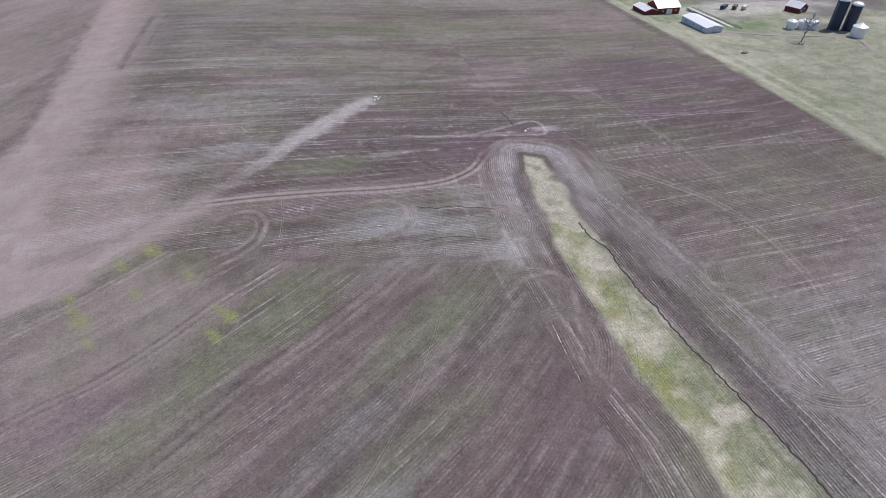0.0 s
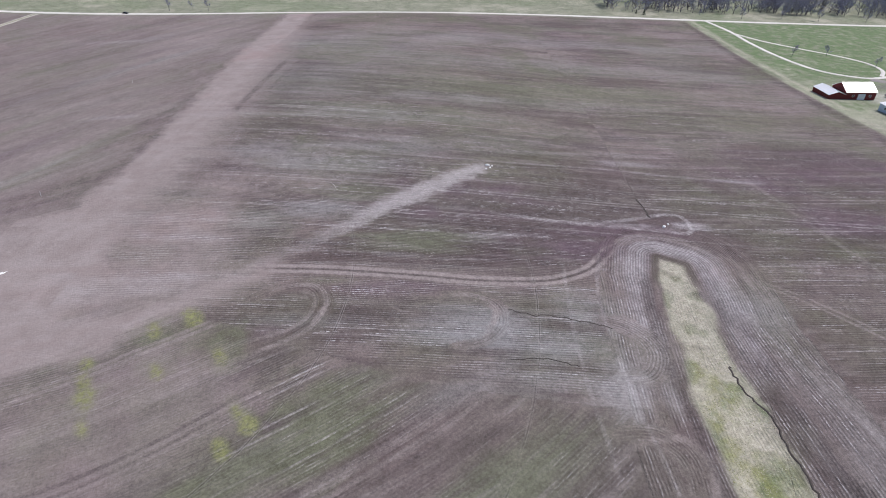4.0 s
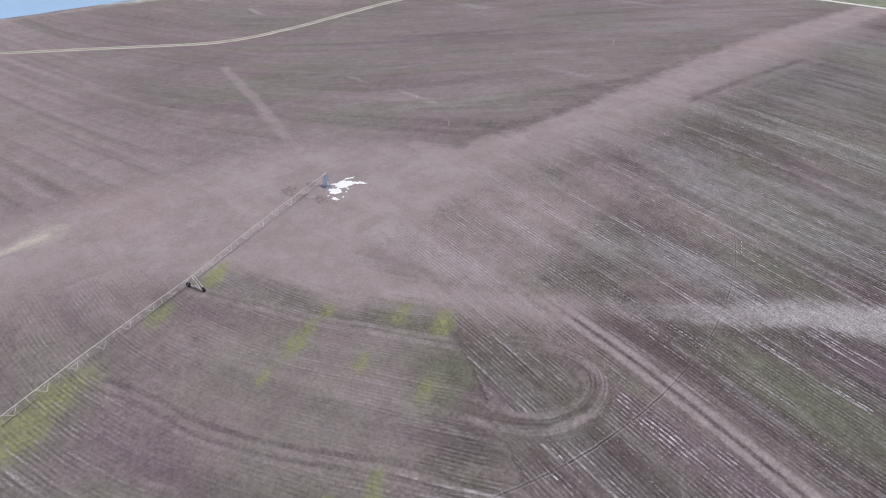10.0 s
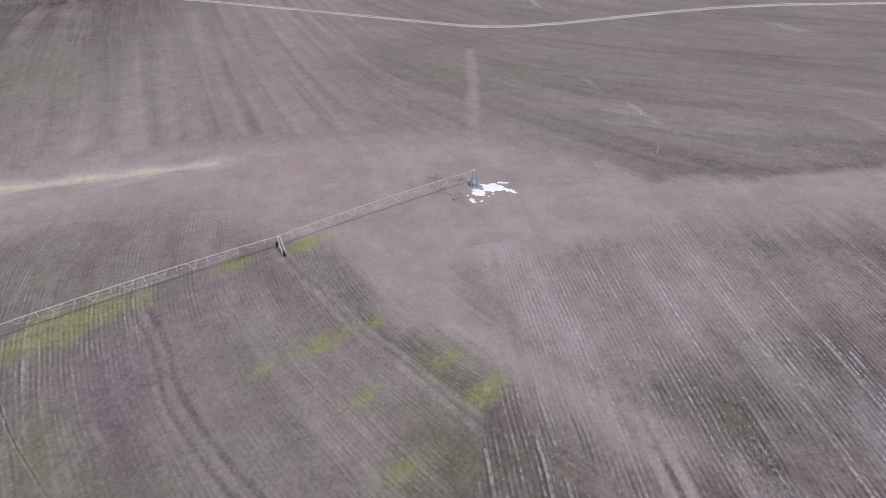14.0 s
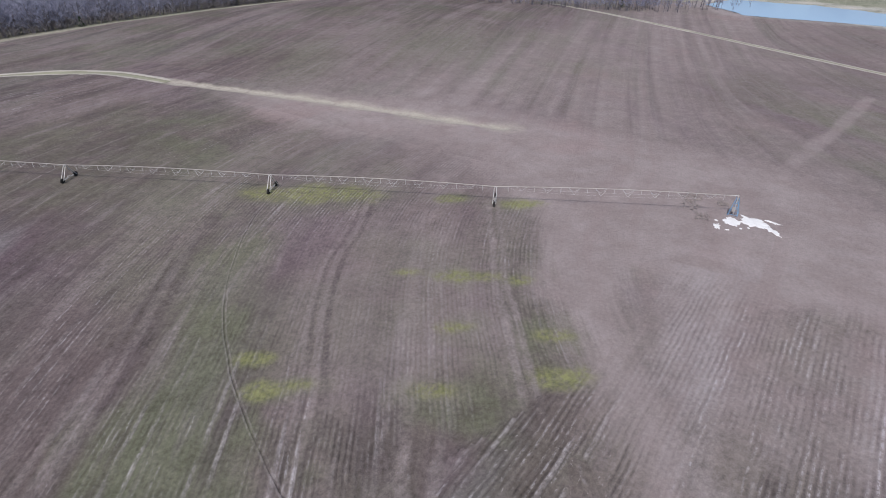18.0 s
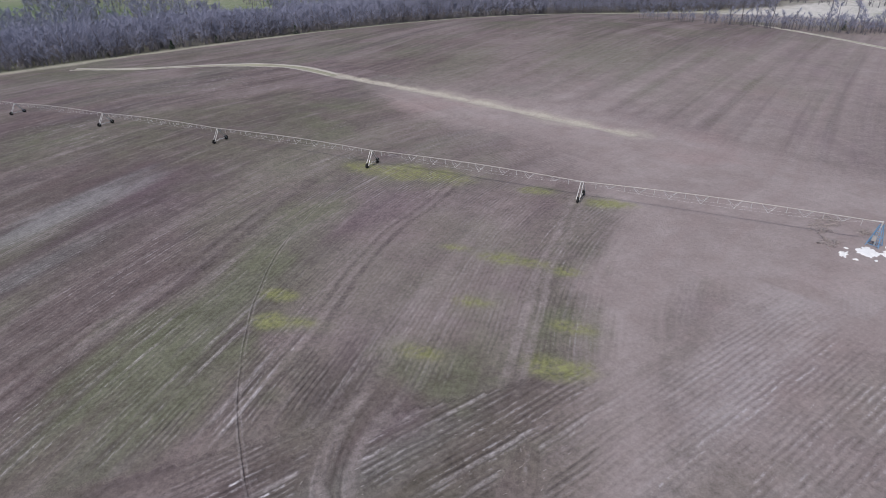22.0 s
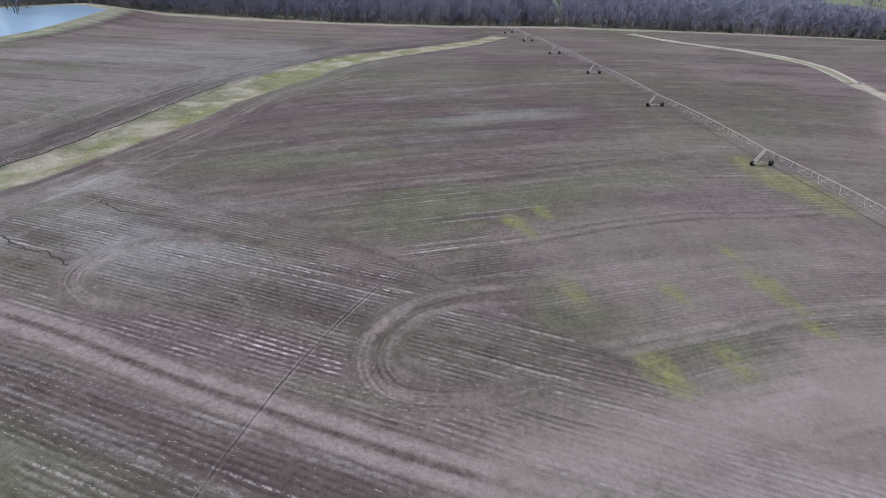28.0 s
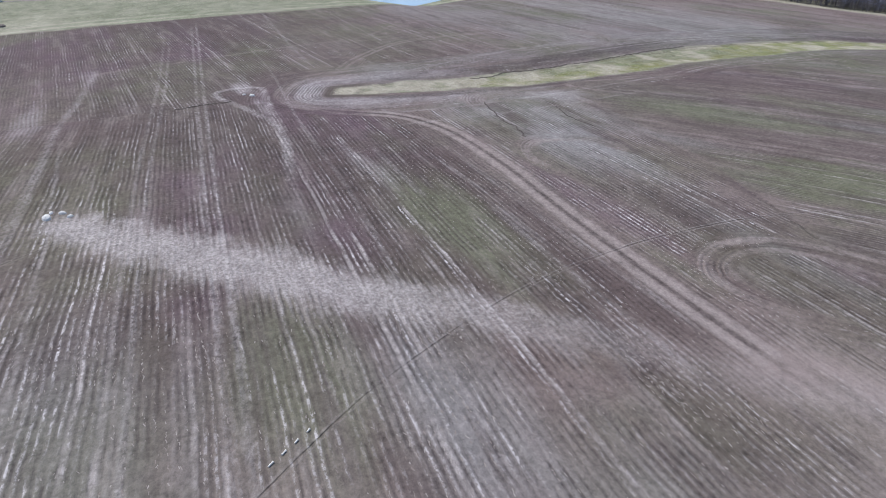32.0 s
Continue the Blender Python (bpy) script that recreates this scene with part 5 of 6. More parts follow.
# ---- farm buildings ----
red_boards = plain("red_barn_boards", (0.155, 0.030, 0.028), 0.8, 0.0, 1.0, 0.4, 0.3)
white_tin = plain("white_metal_roofing", (0.80, 0.81, 0.83), 0.35, 0.1, 1.5, 0.12)
grey_tin = plain("grey_metal_roofing", (0.48, 0.51, 0.55), 0.4, 0.4, 1.5, 0.2)
white_boards = plain("white_siding", (0.72, 0.73, 0.74), 0.7, 0.0, 1.0, 0.15)
blue_grey_boards = plain("pale_blue_siding", (0.50, 0.57, 0.66), 0.7, 0.0, 1.0, 0.2)
dark_roof = plain("dark_shingles", (0.10, 0.10, 0.11), 0.9, 0.0, 1.0, 0.3)
dark_glass = plain("dark_window_glass", (0.02, 0.025, 0.03), 0.15, 0.0, 1.0, 0.1, spec=0.5)
blue_shingles = plain("blue_grey_shingles", (0.30, 0.36, 0.45), 0.8, 0.0, 1.0, 0.3)
silo_blue = plain("dark_blue_enamelled_steel", (0.030, 0.042, 0.085), 0.35, 0.1, 2.0, 0.2)
concrete = plain("pale_concrete", (0.56, 0.55, 0.52), 0.9, 0.0, 1.0, 0.25, 0.2)
wood_post = plain("weathered_wood", (0.20, 0.175, 0.16), 0.9, 0.0, 0.4, 0.35)


def house_body(parent, x0, x1, y0, y1, eave, ridge, wall, roof, along="x", over=0.35, ribs=True, z=0.0):
    """Walls and a gabled roof; the ridge runs along x or y. Returns the walls and the roof."""
    s = Shape()
    if along == "x":
        ym = (y0 + y1) / 2
        pts = [(x0, y0, z - 0.6), (x1, y0, z - 0.6), (x1, y1, z - 0.6), (x0, y1, z - 0.6), (x0, y0, z + eave), (x1, y0, z + eave), (x1, y1, z + eave), (x0, y1, z + eave), (x0, ym, z + ridge - 0.05), (x1, ym, z + ridge - 0.05)]
        s.add(pts, [(0, 1, 5, 4), (2, 3, 7, 6), (1, 2, 6, 9, 5), (3, 0, 4, 8, 7)])
    else:
        xm = (x0 + x1) / 2
        pts = [(x0, y0, z - 0.6), (x1, y0, z - 0.6), (x1, y1, z - 0.6), (x0, y1, z - 0.6), (x0, y0, z + eave), (x1, y0, z + eave), (x1, y1, z + eave), (x0, y1, z + eave), (xm, y0, z + ridge - 0.05), (xm, y1, z + ridge - 0.05)]
        s.add(pts, [(0, 1, 5, 8, 4), (1, 2, 6, 5), (2, 3, 7, 9, 6), (3, 0, 4, 7)])
    walls = part("wall", s, wall, parent)
    half = ((y1 - y0) if along == "x" else (x1 - x0)) / 2
    drop = (ridge - eave) / half * over
    for side in (-1, 1):
        r = Shape()
        n = 14 if ribs else 1
        a0, a1 = ((x0, x1) if along == "x" else (y0, y1))
        a0, a1 = a0 - over, a1 + over
        mid = ((y0 + y1) if along == "x" else (x0 + x1)) / 2

        def at(a, edge, up):
            o = mid + side * (half + over) * edge
            zz = z + ridge + (eave - drop - ridge) * edge + up
            return (a, o, zz) if along == "x" else (o, a, zz)
        r.add([at(a0, 0, 0), at(a1, 0, 0), at(a1, 1, 0), at(a0, 1, 0), at(a0, 0, 0.12), at(a1, 0, 0.12), at(a1, 1, 0.12), at(a0, 1, 0.12)],
              [(0, 1, 2, 3), (7, 6, 5, 4), (0, 4, 5, 1), (1, 5, 6, 2), (2, 6, 7, 3), (3, 7, 4, 0)])
        if ribs:
            for k in range(n + 1):
                a = a0 + (a1 - a0) * k / n
                r.tube(at(a, 0.01, 0.14), at(a, 0.99, 0.14), 0.035, sides=4)
        part("roof", r, roof, parent)
    return walls


def opening(name, parent, c, size, mat, trim=None):
    """A door or window set proud of a wall, with a trim frame."""
    o = part(name, Shape().box(c, size), mat, parent)
    if trim:
        f = Shape()
        w, d, h = size
        t = 0.12
        if w > d:
            for sx in (-1, 1):
                f.box((c[0] + sx * (w / 2 + t / 2), c[1], c[2]), (t, d + 0.06, h + 2 * t))
            for sz in (-1, 1):
                f.box((c[0], c[1], c[2] + sz * (h / 2 + t / 2)), (w, d + 0.06, t))
        else:
            for sy in (-1, 1):
                f.box((c[0], c[1] + sy * (d / 2 + t / 2), c[2]), (w + 0.06, t, h + 2 * t))
            for sz in (-1, 1):
                f.box((c[0], c[1], c[2] + sz * (h / 2 + t / 2)), (w + 0.06, d, t))
        part("frame", f, trim, o)
    return o


def red_barn():
    b = thing("barn", 218, 302, None, "dark red board barn with white metal roof and lower wing", "barn")
    w = house_body(b, -3.5, 12.5, -6.5, 6.5, 4.2, 7.6, red_boards, white_tin, "x")
    house_body(b, -12.5, -3.5, -6.5, 8.5, 2.8, 4.3, red_boards, white_tin, "y")
    opening("door", w, (5, -6.53, 1.5), (3.6, 0.12, 3.2), white_boards, white_boards)
    for x in (0.5, 9.5):
        opening("window", w, (x, -6.53, 2.2), (0.9, 0.12, 0.9), dark_glass, white_boards)
    opening("door", w, (12.53, 0, 1.7), (0.12, 3.4, 3.4), white_boards, white_boards)


def white_shed():
    b = thing("machine_shed", 226, 265, None, "long white metal machine shed, wall shade tinted pale blue", "shed")
    # blue grey walls hold the shade on the white gable end in their colour
    w = house_body(b, -5.5, 5.5, -12.5, 12.5, 3.4, 4.6, blue_grey_boards, white_tin, "y")
    opening("door", w, (0, -12.53, 1.5), (4.2, 0.12, 3.0), grey_tin, white_boards)
    for y in (-8, 0, 8):
        opening("window", w, (-5.53, y, 1.9), (0.12, 1.2, 0.8), dark_glass, white_boards)


def farmhouse():
    b = thing("farmhouse", 298, 358, None, "two storey pale blue grey farmhouse with a white porch", "house", turn=-0.15)
    w = house_body(b, -6.5, 6.5, -4.5, 4.5, 5.6, 8.4, blue_grey_boards, blue_shingles, "x", ribs=False)
    house_body(b, -1.5, 4.5, -8.0, -4.5, 5.2, 7.6, white_boards, blue_shingles, "y", ribs=False)
    for z in (1.6, 4.3):
        for x in (-4.8, -2.9, 5.5):
            opening("window", w, (x, -4.53, z), (0.9, 0.12, 1.4), dark_glass, white_boards)
        for x in (0.2, 2.8):
            opening("window", w, (x, -8.03, z), (0.9, 0.12, 1.4), dark_glass, white_boards)
        for y in (-2, 2):
            opening("window", w, (-6.53, y, z), (0.12, 0.9, 1.4), dark_glass, white_boards)
    porch = part("porch", Shape().box((6.2, -6.2, 0.2), (3.2, 3.2, 0.4)), concrete, b)
    part("porch_roof", Shape().box((6.2, -6.2, 2.9), (3.4, 3.4, 0.15)), grey_tin, porch)
    for x, y in ((4.8, -7.6), (7.6, -7.6), (7.6, -4.8)):
        part("post", Shape().tube((x, y, 0.3), (x, y, 2.85), 0.08), white_boards, porch)
    part("chimney", Shape().box((-3.5, 0.6, 8.6), (0.7, 0.7, 1.6)), concrete, b)


def quonset(x, y, turn):
    b = thing("storage_shed", x, y, None, "small white arched storage shed", "shed", turn=turn)
    s, n, L, R = Shape(), 12, 5.0, 3.6
    pts = [(sx * L, R * math.cos(math.pi * k / n), 1.0 + 2.6 * math.sin(math.pi * k / n)) for sx in (-1, 1) for k in range(n + 1)]
    pts += [(sx * L, sy * R, -0.4) for sx in (-1, 1) for sy in (1, -1)]
    m = 2 * (n + 1)
    s.add(pts, [(k, k + 1, n + 2 + k, n + 1 + k) for k in range(n)] + [(m, 0, n + 1, m + 2), (n, m + 1, m + 3, 2 * n + 1), tuple([m] + [m + 1] + list(range(n, -1, -1))), tuple([m + 3, m + 2] + list(range(n + 1, 2 * n + 2)))])
    w = part("shell", s, white_tin, b)
    opening("door", w, (-5.03, 0, 1.2), (0.12, 2.6, 2.6), grey_tin)


def red_barn_small():
    b = thing("barn", 312, 286, None, "small dark red barn with a grey white metal roof", "barn", turn=0.35)
    w = house_body(b, -4.6, 4.6, -5, 5, 3.4, 6.2, red_boards, white_tin, "y")
    house_body(b, 4.6, 8.6, -3.5, 3.5, 2.4, 3.6, red_boards, white_tin, "y")
    opening("door", w, (0, -5.03, 1.4), (2.8, 0.12, 2.8), dark_glass, white_boards)
    opening("window", w, (-3.2, -5.03, 2.0), (0.8, 0.12, 0.8), dark_glass, white_boards)


def grain_bin(x, y, r, h):
    b = thing("grain_bin", x, y, None, "round white metal grain bin with a cone roof", "grain bin", "grain bins in the farmyard")
    body = Shape().tube((0, 0, -0.3), (0, 0, h), r, sides=24)
    for k in range(1, 6):
        body.tube((0, 0, h * k / 6 - 0.04), (0, 0, h * k / 6 + 0.04), r + 0.04, sides=24)
    w = part("wall", body, white_tin, b)
    part("roof", Shape().tube((0, 0, h - 0.05), (0, 0, h + r * 0.5), r + 0.15, 0.35, sides=24), white_tin, b)
    part("lid", Shape().tube((0, 0, h + r * 0.5), (0, 0, h + r * 0.5 + 0.3), 0.42, sides=12), galvanised, b)
    part("door", Shape().box((-r - 0.02, 0, 1.1), (0.1, 0.9, 1.7)), galvanised, w)


def silo(x, y, r, h):
    b = thing("silo", x, y, None, "tall dark blue steel silo with a pale domed cap", "silo", "silos in the farmyard")
    body = Shape().tube((0, 0, -0.3), (0, 0, h), r, sides=24)
    for k in range(1, 12):
        body.tube((0, 0, h * k / 12 - 0.05), (0, 0, h * k / 12 + 0.05), r + 0.04, sides=24)
    part("wall", body, silo_blue, b)
    cap = Shape()
    for k in range(4):
        a, c = math.pi / 2 * k / 4, math.pi / 2 * (k + 1) / 4
        cap.tube((0, 0, h + r * 0.55 * math.sin(a)), (0, 0, h + r * 0.55 * math.sin(c)), (r + 0.05) * math.cos(a) + 0.02, (r + 0.05) * math.cos(c) + 0.02, sides=24, caps=False)
    part("dome", cap, white_tin, b, "pale domed cap", False)
    ladder = Shape()
    for o in (-0.25, 0.25):
        ladder.tube((-r - 0.12, o, 0.5), (-r - 0.12, o, h), 0.03, sides=4)
    for k in range(24):
        ladder.tube((-r - 0.12, -0.25, 0.8 + k * h / 25), (-r - 0.12, 0.25, 0.8 + k * h / 25), 0.02, sides=4)
    part("ladder", ladder, galvanised, b)


red_barn()
white_shed()
farmhouse()
quonset(306, 328, -0.2)
red_barn_small()
for x, y, r, h in ((277, 250, 2.7, 4.6), (283.5, 248.5, 2.7, 4.6), (289.5, 246.5, 2.7, 4.6), (303, 227, 3.9, 5.8)):
    grain_bin(x, y, r, h)
silo(302, 243.5, 3.2, 16.5)
silo(308.5, 239.5, 3.1, 14.5)

# concrete feed bunk with its dark fence line
bunk = thing("feed_bunk", 243.5, 279, None, "long pale concrete feed bunk beside a dark rail", "feed bunk", turn=0.06)
part("trough", Shape().box((0, 0, 0.25), (2.6, 48, 0.9)).box((-1.2, 0, 0.75), (0.2, 48, 0.25)).box((1.2, 0, 0.75), (0.2, 48, 0.25)), concrete, bunk)
for k in range(17):
    part("post", Shape().tube((2.6, -24 + 3 * k, -0.4), (2.6, -24 + 3 * k, 1.5), 0.09, sides=5), wood_post, bunk)
for z in (0.5, 0.9, 1.3):
    part("rail", Shape().box((2.6, 0, z), (0.08, 48, 0.16)), wood_post, bunk)


def trailer(x, y, turn, mat, label):
    b = thing("farm_trailer", x, y, None, label, "trailer", "old trailers in the yard", turn=turn)
    part("body", Shape().box((0, 0, 1.5), (6.4, 2.3, 1.7)).box((0, 0, 2.42), (6.5, 2.4, 0.14)), mat, b)
    part("drawbar", Shape().tube((3.2, 0, 0.6), (5.0, 0, 0.5), 0.07), galvanised, b)
    for sx in (-1.6, -0.6):
        for sy in (-1, 1):
            part("wheel", Shape().tube((sx, sy * 0.95, 0.4), (sx, sy * 1.2, 0.4), 0.42, sides=12), rubber, b)


trailer(268, 301, 0.5, silo_blue, "dark blue enclosed livestock trailer in the yard")
trailer(275, 299, 0.7, plain("rusted_sheet", (0.14, 0.10, 0.09), 0.8, 0.2, 1.0, 0.4), "rusty brown farm trailer in the yard")
trailer(281, 297, 0.6, concrete, "pale grey flat farm trailer in the yard")
trailer(319, 326, -0.2, red_boards, "dark red farm wagon beside the white shed")


def car(x, y, turn, mat, label):
    b = thing("car", x, y, None, label, "car", turn=turn)
    b.location.z += 0.18
    s = Shape().box((0, 0, 0.62), (4.7, 1.8, 0.62)).box((-0.3, 0, 1.18), (2.6, 1.62, 0.62), taper=0.8)
    part("body", s, mat, b)
    part("windows", Shape().box((-0.3, 0, 1.2), (2.45, 1.66, 0.36), taper=0.86), dark_glass, b)
    for sx in (-1.45, 1.45):
        for sy in (-0.82, 0.82):
            part("wheel", Shape().tube((sx, sy - 0.1, 0.33), (sx, sy + 0.1, 0.33), 0.33, sides=12), rubber, b)


car(-272, 510.5, 0.0, plain("black_car_paint", (0.02, 0.02, 0.024), 0.3), "dark car on the gravel road")
car(287, 340, 0.4, plain("white_car_paint", (0.7, 0.7, 0.7), 0.3), "white car parked near the farmhouse")

# ---- pivot pad, rocks, posts ----
def flat_stone(name, x, y, rx, ry, turn, high, mat, seed, label, category, n=26, rough=0.0):
    """A low irregular heap: a ragged outline that rises to an uneven top."""
    rng = random.Random(seed)
    ob = thing(name, x, y, None, label, category)
    s = Shape()
    rings = ((1.0, -0.05), (0.86, 0.6), (0.5, 1.0))
    wob = [rng.uniform(0.62, 1.12) for _ in range(n)]
    wob = [(wob[k - 1] + 2 * wob[k] + wob[(k + 1) % n]) / 4 * (1 + rough * math.sin(k * 40 / n + seed) * math.sin(k * 17 / n)) + rough * rng.uniform(-0.5, 0.5) for k in range(n)]
    pts = []
    for k, hgt in rings:
        for i in range(n):
            a = 2 * math.pi * i / n
            px, py = rx * k * wob[i] * math.cos(a), ry * k * wob[i] * math.sin(a)
            qx, qy = px * math.cos(turn) - py * math.sin(turn), px * math.sin(turn) + py * math.cos(turn)
            pts.append((qx, qy, ground_z(x + qx, y + qy) - ob.location.z + high * hgt * rng.uniform(0.8, 1.1)))
    pts.append((0, 0, high))
    faces = [(r * n + i, r * n + (i + 1) % n, (r + 1) * n + (i + 1) % n, (r + 1) * n + i) for r in range(2) for i in range(n)]
    faces += [(2 * n + i, 2 * n + (i + 1) % n, 3 * n) for i in range(n)]
    s.add(pts, faces)
    part("heap", s, mat, ob)
    return ob


pad_label = "bright white crushed stone spread beside the pivot tower"
flat_stone("stone_pad", -123.2, 117.4, 2.5, 1.7, 0.4, 0.12, white_stone, 1, pad_label, "gravel pad", 54, 0.2)
flat_stone("stone_pad", -125.2, 121.2, 3.3, 2.3, 1.0, 0.14, white_stone, 2, pad_label, "gravel pad", 54, 0.18)
flat_stone("stone_pad", -123.0, 124.6, 2.4, 0.8, 0.75, 0.10, white_stone, 3, pad_label, "gravel pad", 54, 0.3)
flat_stone("stone_pad", -119.2, 115.2, 1.4, 0.7, 0.2, 0.10, white_stone, 4, pad_label, "gravel pad", 54, 0.3)
flat_stone("stone_pad", -127.2, 124.2, 1.5, 0.5, 1.2, 0.08, white_stone, 5, pad_label, "gravel pad", 54, 0.3)
for k, (x, y) in enumerate(((-120.5, 119.4), (-121.6, 120.6), (-122.0, 114.6), (-118.6, 117.2))):
    flat_stone("stone_lump", x, y, 0.32 + 0.06 * (k % 4), 0.26, k * 0.7, 0.16, white_stone, 60 + k, "loose white stone lump beside the pivot pad", "stone", 12, 0.2)


dead_twig = plain("bleached_dead_wood", (0.30, 0.265, 0.25), 0.95, 0.0, 0.4, 0.4)


def brush(x, y, rx, ry, seed, label, count=70):
    """A low tangle of dead branches."""
    rng = random.Random(seed)
    ob = thing("brush_pile", x, y, None, label, "brush pile")
    thick, thin = Shape(), Shape()
    for k in range(count):
        a, q = rng.uniform(0, 6.28), math.sqrt(rng.random())
        px, py = rx * q * math.cos(a), ry * q * math.sin(a)
        z = ground_z(x + px, y + py) - ob.location.z
        turn, length = rng.uniform(0, 6.28), rng.uniform(0.5, 1.6)
        p0 = Vector((px, py, z + 0.02))
        p1 = p0 + Vector((math.cos(turn) * length * 0.5, math.sin(turn) * length * 0.5, rng.uniform(0.15, 0.5)))
        p2 = p1 + Vector((math.cos(turn + 0.5) * length * 0.5, math.sin(turn + 0.5) * length * 0.5, rng.uniform(-0.25, 0.1)))
        (thick if k % 3 == 0 else thin).sweep([p0, p1, p2], 0.06 if k % 3 == 0 else 0.03, 4)
    tagged(part("branches", thick, dead_twig, ob), kind="stuff")
    tagged(part("twigs", thin, dead_twig, ob), kind="stuff")


brush(-131.6, 108.5, 3.0, 2.2, 71, "tangle of dead grey brush beside the pivot tower")
brush(-127.0, 108.6, 2.4, 1.6, 72, "low scatter of dead branches near the pivot tower", 45)
brush(-121.8, 111.8, 2.2, 1.5, 73, "low scatter of dead branches near the pivot tower", 40)
brush(-131.5, 114.6, 1.8, 1.4, 74, "tangle of dead grey brush beside the pivot tower", 40)
rng = random.Random(5)
for k, (x, y, r) in enumerate(((16.3, 190.4, 0.9), (17.2, 188.6, 0.6), (15.6, 187.6, 0.5), (18.0, 190.0, 0.45), (69.5, 151.5, 0.8), (71.2, 153.0, 0.5))):
    flat_stone("rock", x, y, r, r * 0.7, k, r * 0.55, white_stone, 20 + k, "pale rock turned up in the field", "rock", 12)
for x, y in ((-136.3, 168.6), (-167.5, 178.5), (-160, 288)):
    p = thing("marker_post", x, y, None, "thin white marker post standing in the field", "post", "marker posts")
    part("shaft", Shape().tube((0, 0, -0.4), (0.12, 0, 1.7), 0.06, 0.05, sides=6), white_boards, p)
    part("cap", Shape().tube((0.12, 0, 1.65), (0.12, 0, 1.8), 0.09, 0.07, sides=8), galvanised, p)
flat_stone("brush_pile", 218.6, 215.3, 2.6, 1.5, 0.2, 0.9, wood_post, 41, "grey heap of dry brush in the pasture", "brush pile")
flat_stone("brush_pile", 260, 222, 3.2, 1.6, 0.4, 0.6, wood_post, 42, "grey heap of fallen limbs under a bare tree", "brush pile")

# ---- far farms and houses ----
def far_house(x, y, w, d, eave, ridge, turn, wall, roof, label, category="house"):
    b = thing("far_building", x, y, None, label, category, "far buildings", turn=turn)
    b.name = "house" if category == "house" else "shed"
    walls = house_body(b, -w / 2, w / 2, -d / 2, d / 2, eave, ridge, wall, roof, "x", 0.3, False)
    for k in range(3):
        opening("window", walls, (-w / 3 + k * w / 3, -d / 2 - 0.03, eave * 0.55), (0.9, 0.12, 1.1), dark_glass)
        opening("window", walls, (-w / 3 + k * w / 3, d / 2 + 0.03, eave * 0.55), (0.9, 0.12, 1.1), dark_glass)


for k, (x, y, w, d, e, r, t, wl, rf) in enumerate(((-640, 62, 17, 9, 3.2, 4.6, 1.3, white_boards, white_tin), (-690, 30, 14, 8, 3, 4.4, 1.2, white_boards, white_tin), (-677, 94, 40, 14, 4.4, 6.4, 1.45, white_boards, white_tin),
                                                   (-731, 18, 26, 12, 4.0, 6.0, 1.4, white_boards, white_tin), (-722, -28, 13, 8, 3, 4.6, 1.4, blue_grey_boards, dark_roof), (-735, 100, 15, 9, 3.2, 5, 1.5, white_boards, white_tin),
                                                   (-705, -140, 24, 9, 3.6, 5.2, 1.8, white_boards, white_tin), (-640, 150, 16, 9, 3.2, 4.8, 1.4, white_boards, white_tin), (-700, 150, 14, 9, 3, 4.6, 1.5, white_boards, grey_tin))):
    far_house(x, y, w, d, e, r, t, wl, rf, "far low white house beyond the pond" if rf is white_tin else "far low house with a dark roof beyond the pond")
for x, y, w, d, t in ((20, -655, 14, 9, 0.2), (48, -640, 7, 6, 0.1), (-12, -668, 9, 7, 0.4), (-110, -705, 20, 9, 0.1)):
    far_house(x, y, w, d, 3.5, 5.5, t, white_boards, white_tin, "far white farm shed in a green field", "shed")
silo(36, -650, 2.0, 11)

# ---- single trees ----
bare = "bare leafless tree with a grey trunk"
for k, (x, y, t) in enumerate(((264, 226, 14), (240, 397, 7.5), (265, 399, 7.5), (232, 12, 4), (254, -40, 3.5), (277, 60, 11), (282, 66, 10), (290, 58, 10.5), (262, 96, 9), (268, 104, 8), (300, 150, 9), (246, 118, 6.5), (282, 372, 7), (318, 392, 8),
                               (262, 525, 9), (300, 530, 8), (330, 524, 10), (225, 527, 6), (372, 524, 9), (400, 530, 11), (-240, 524, 10), (-205, 523, 9.5), (-222, 530, 7), (-448, -3, 10), (-479, 8, 9), (-529, 34, 9), (-414, -50, 8), (24, -208, 8), (28, -214, 7))):
    tree(x, y, t * 1.25, k, bare + (" at the field's corner" if y < -200 else " beside the pond" if x < -400 else " by the gravel road" if y > 500 else " in the farm pasture"), "single bare trees")
for k, (x, y, t) in enumerate(((290, 362, 5), (291, 358, 4.5), (293, 355, 3.5), (176, 527, 4.5), (-140, -268, 5), (-195, -264, 6), (-110, -262, 5.5), (170, 530, 3.5), (-470, -14, 6))):
    tree(x, y, t, k, "dark green evergreen tree", "evergreen trees", "evergreen_tree", EVERGREENS, 5.0)

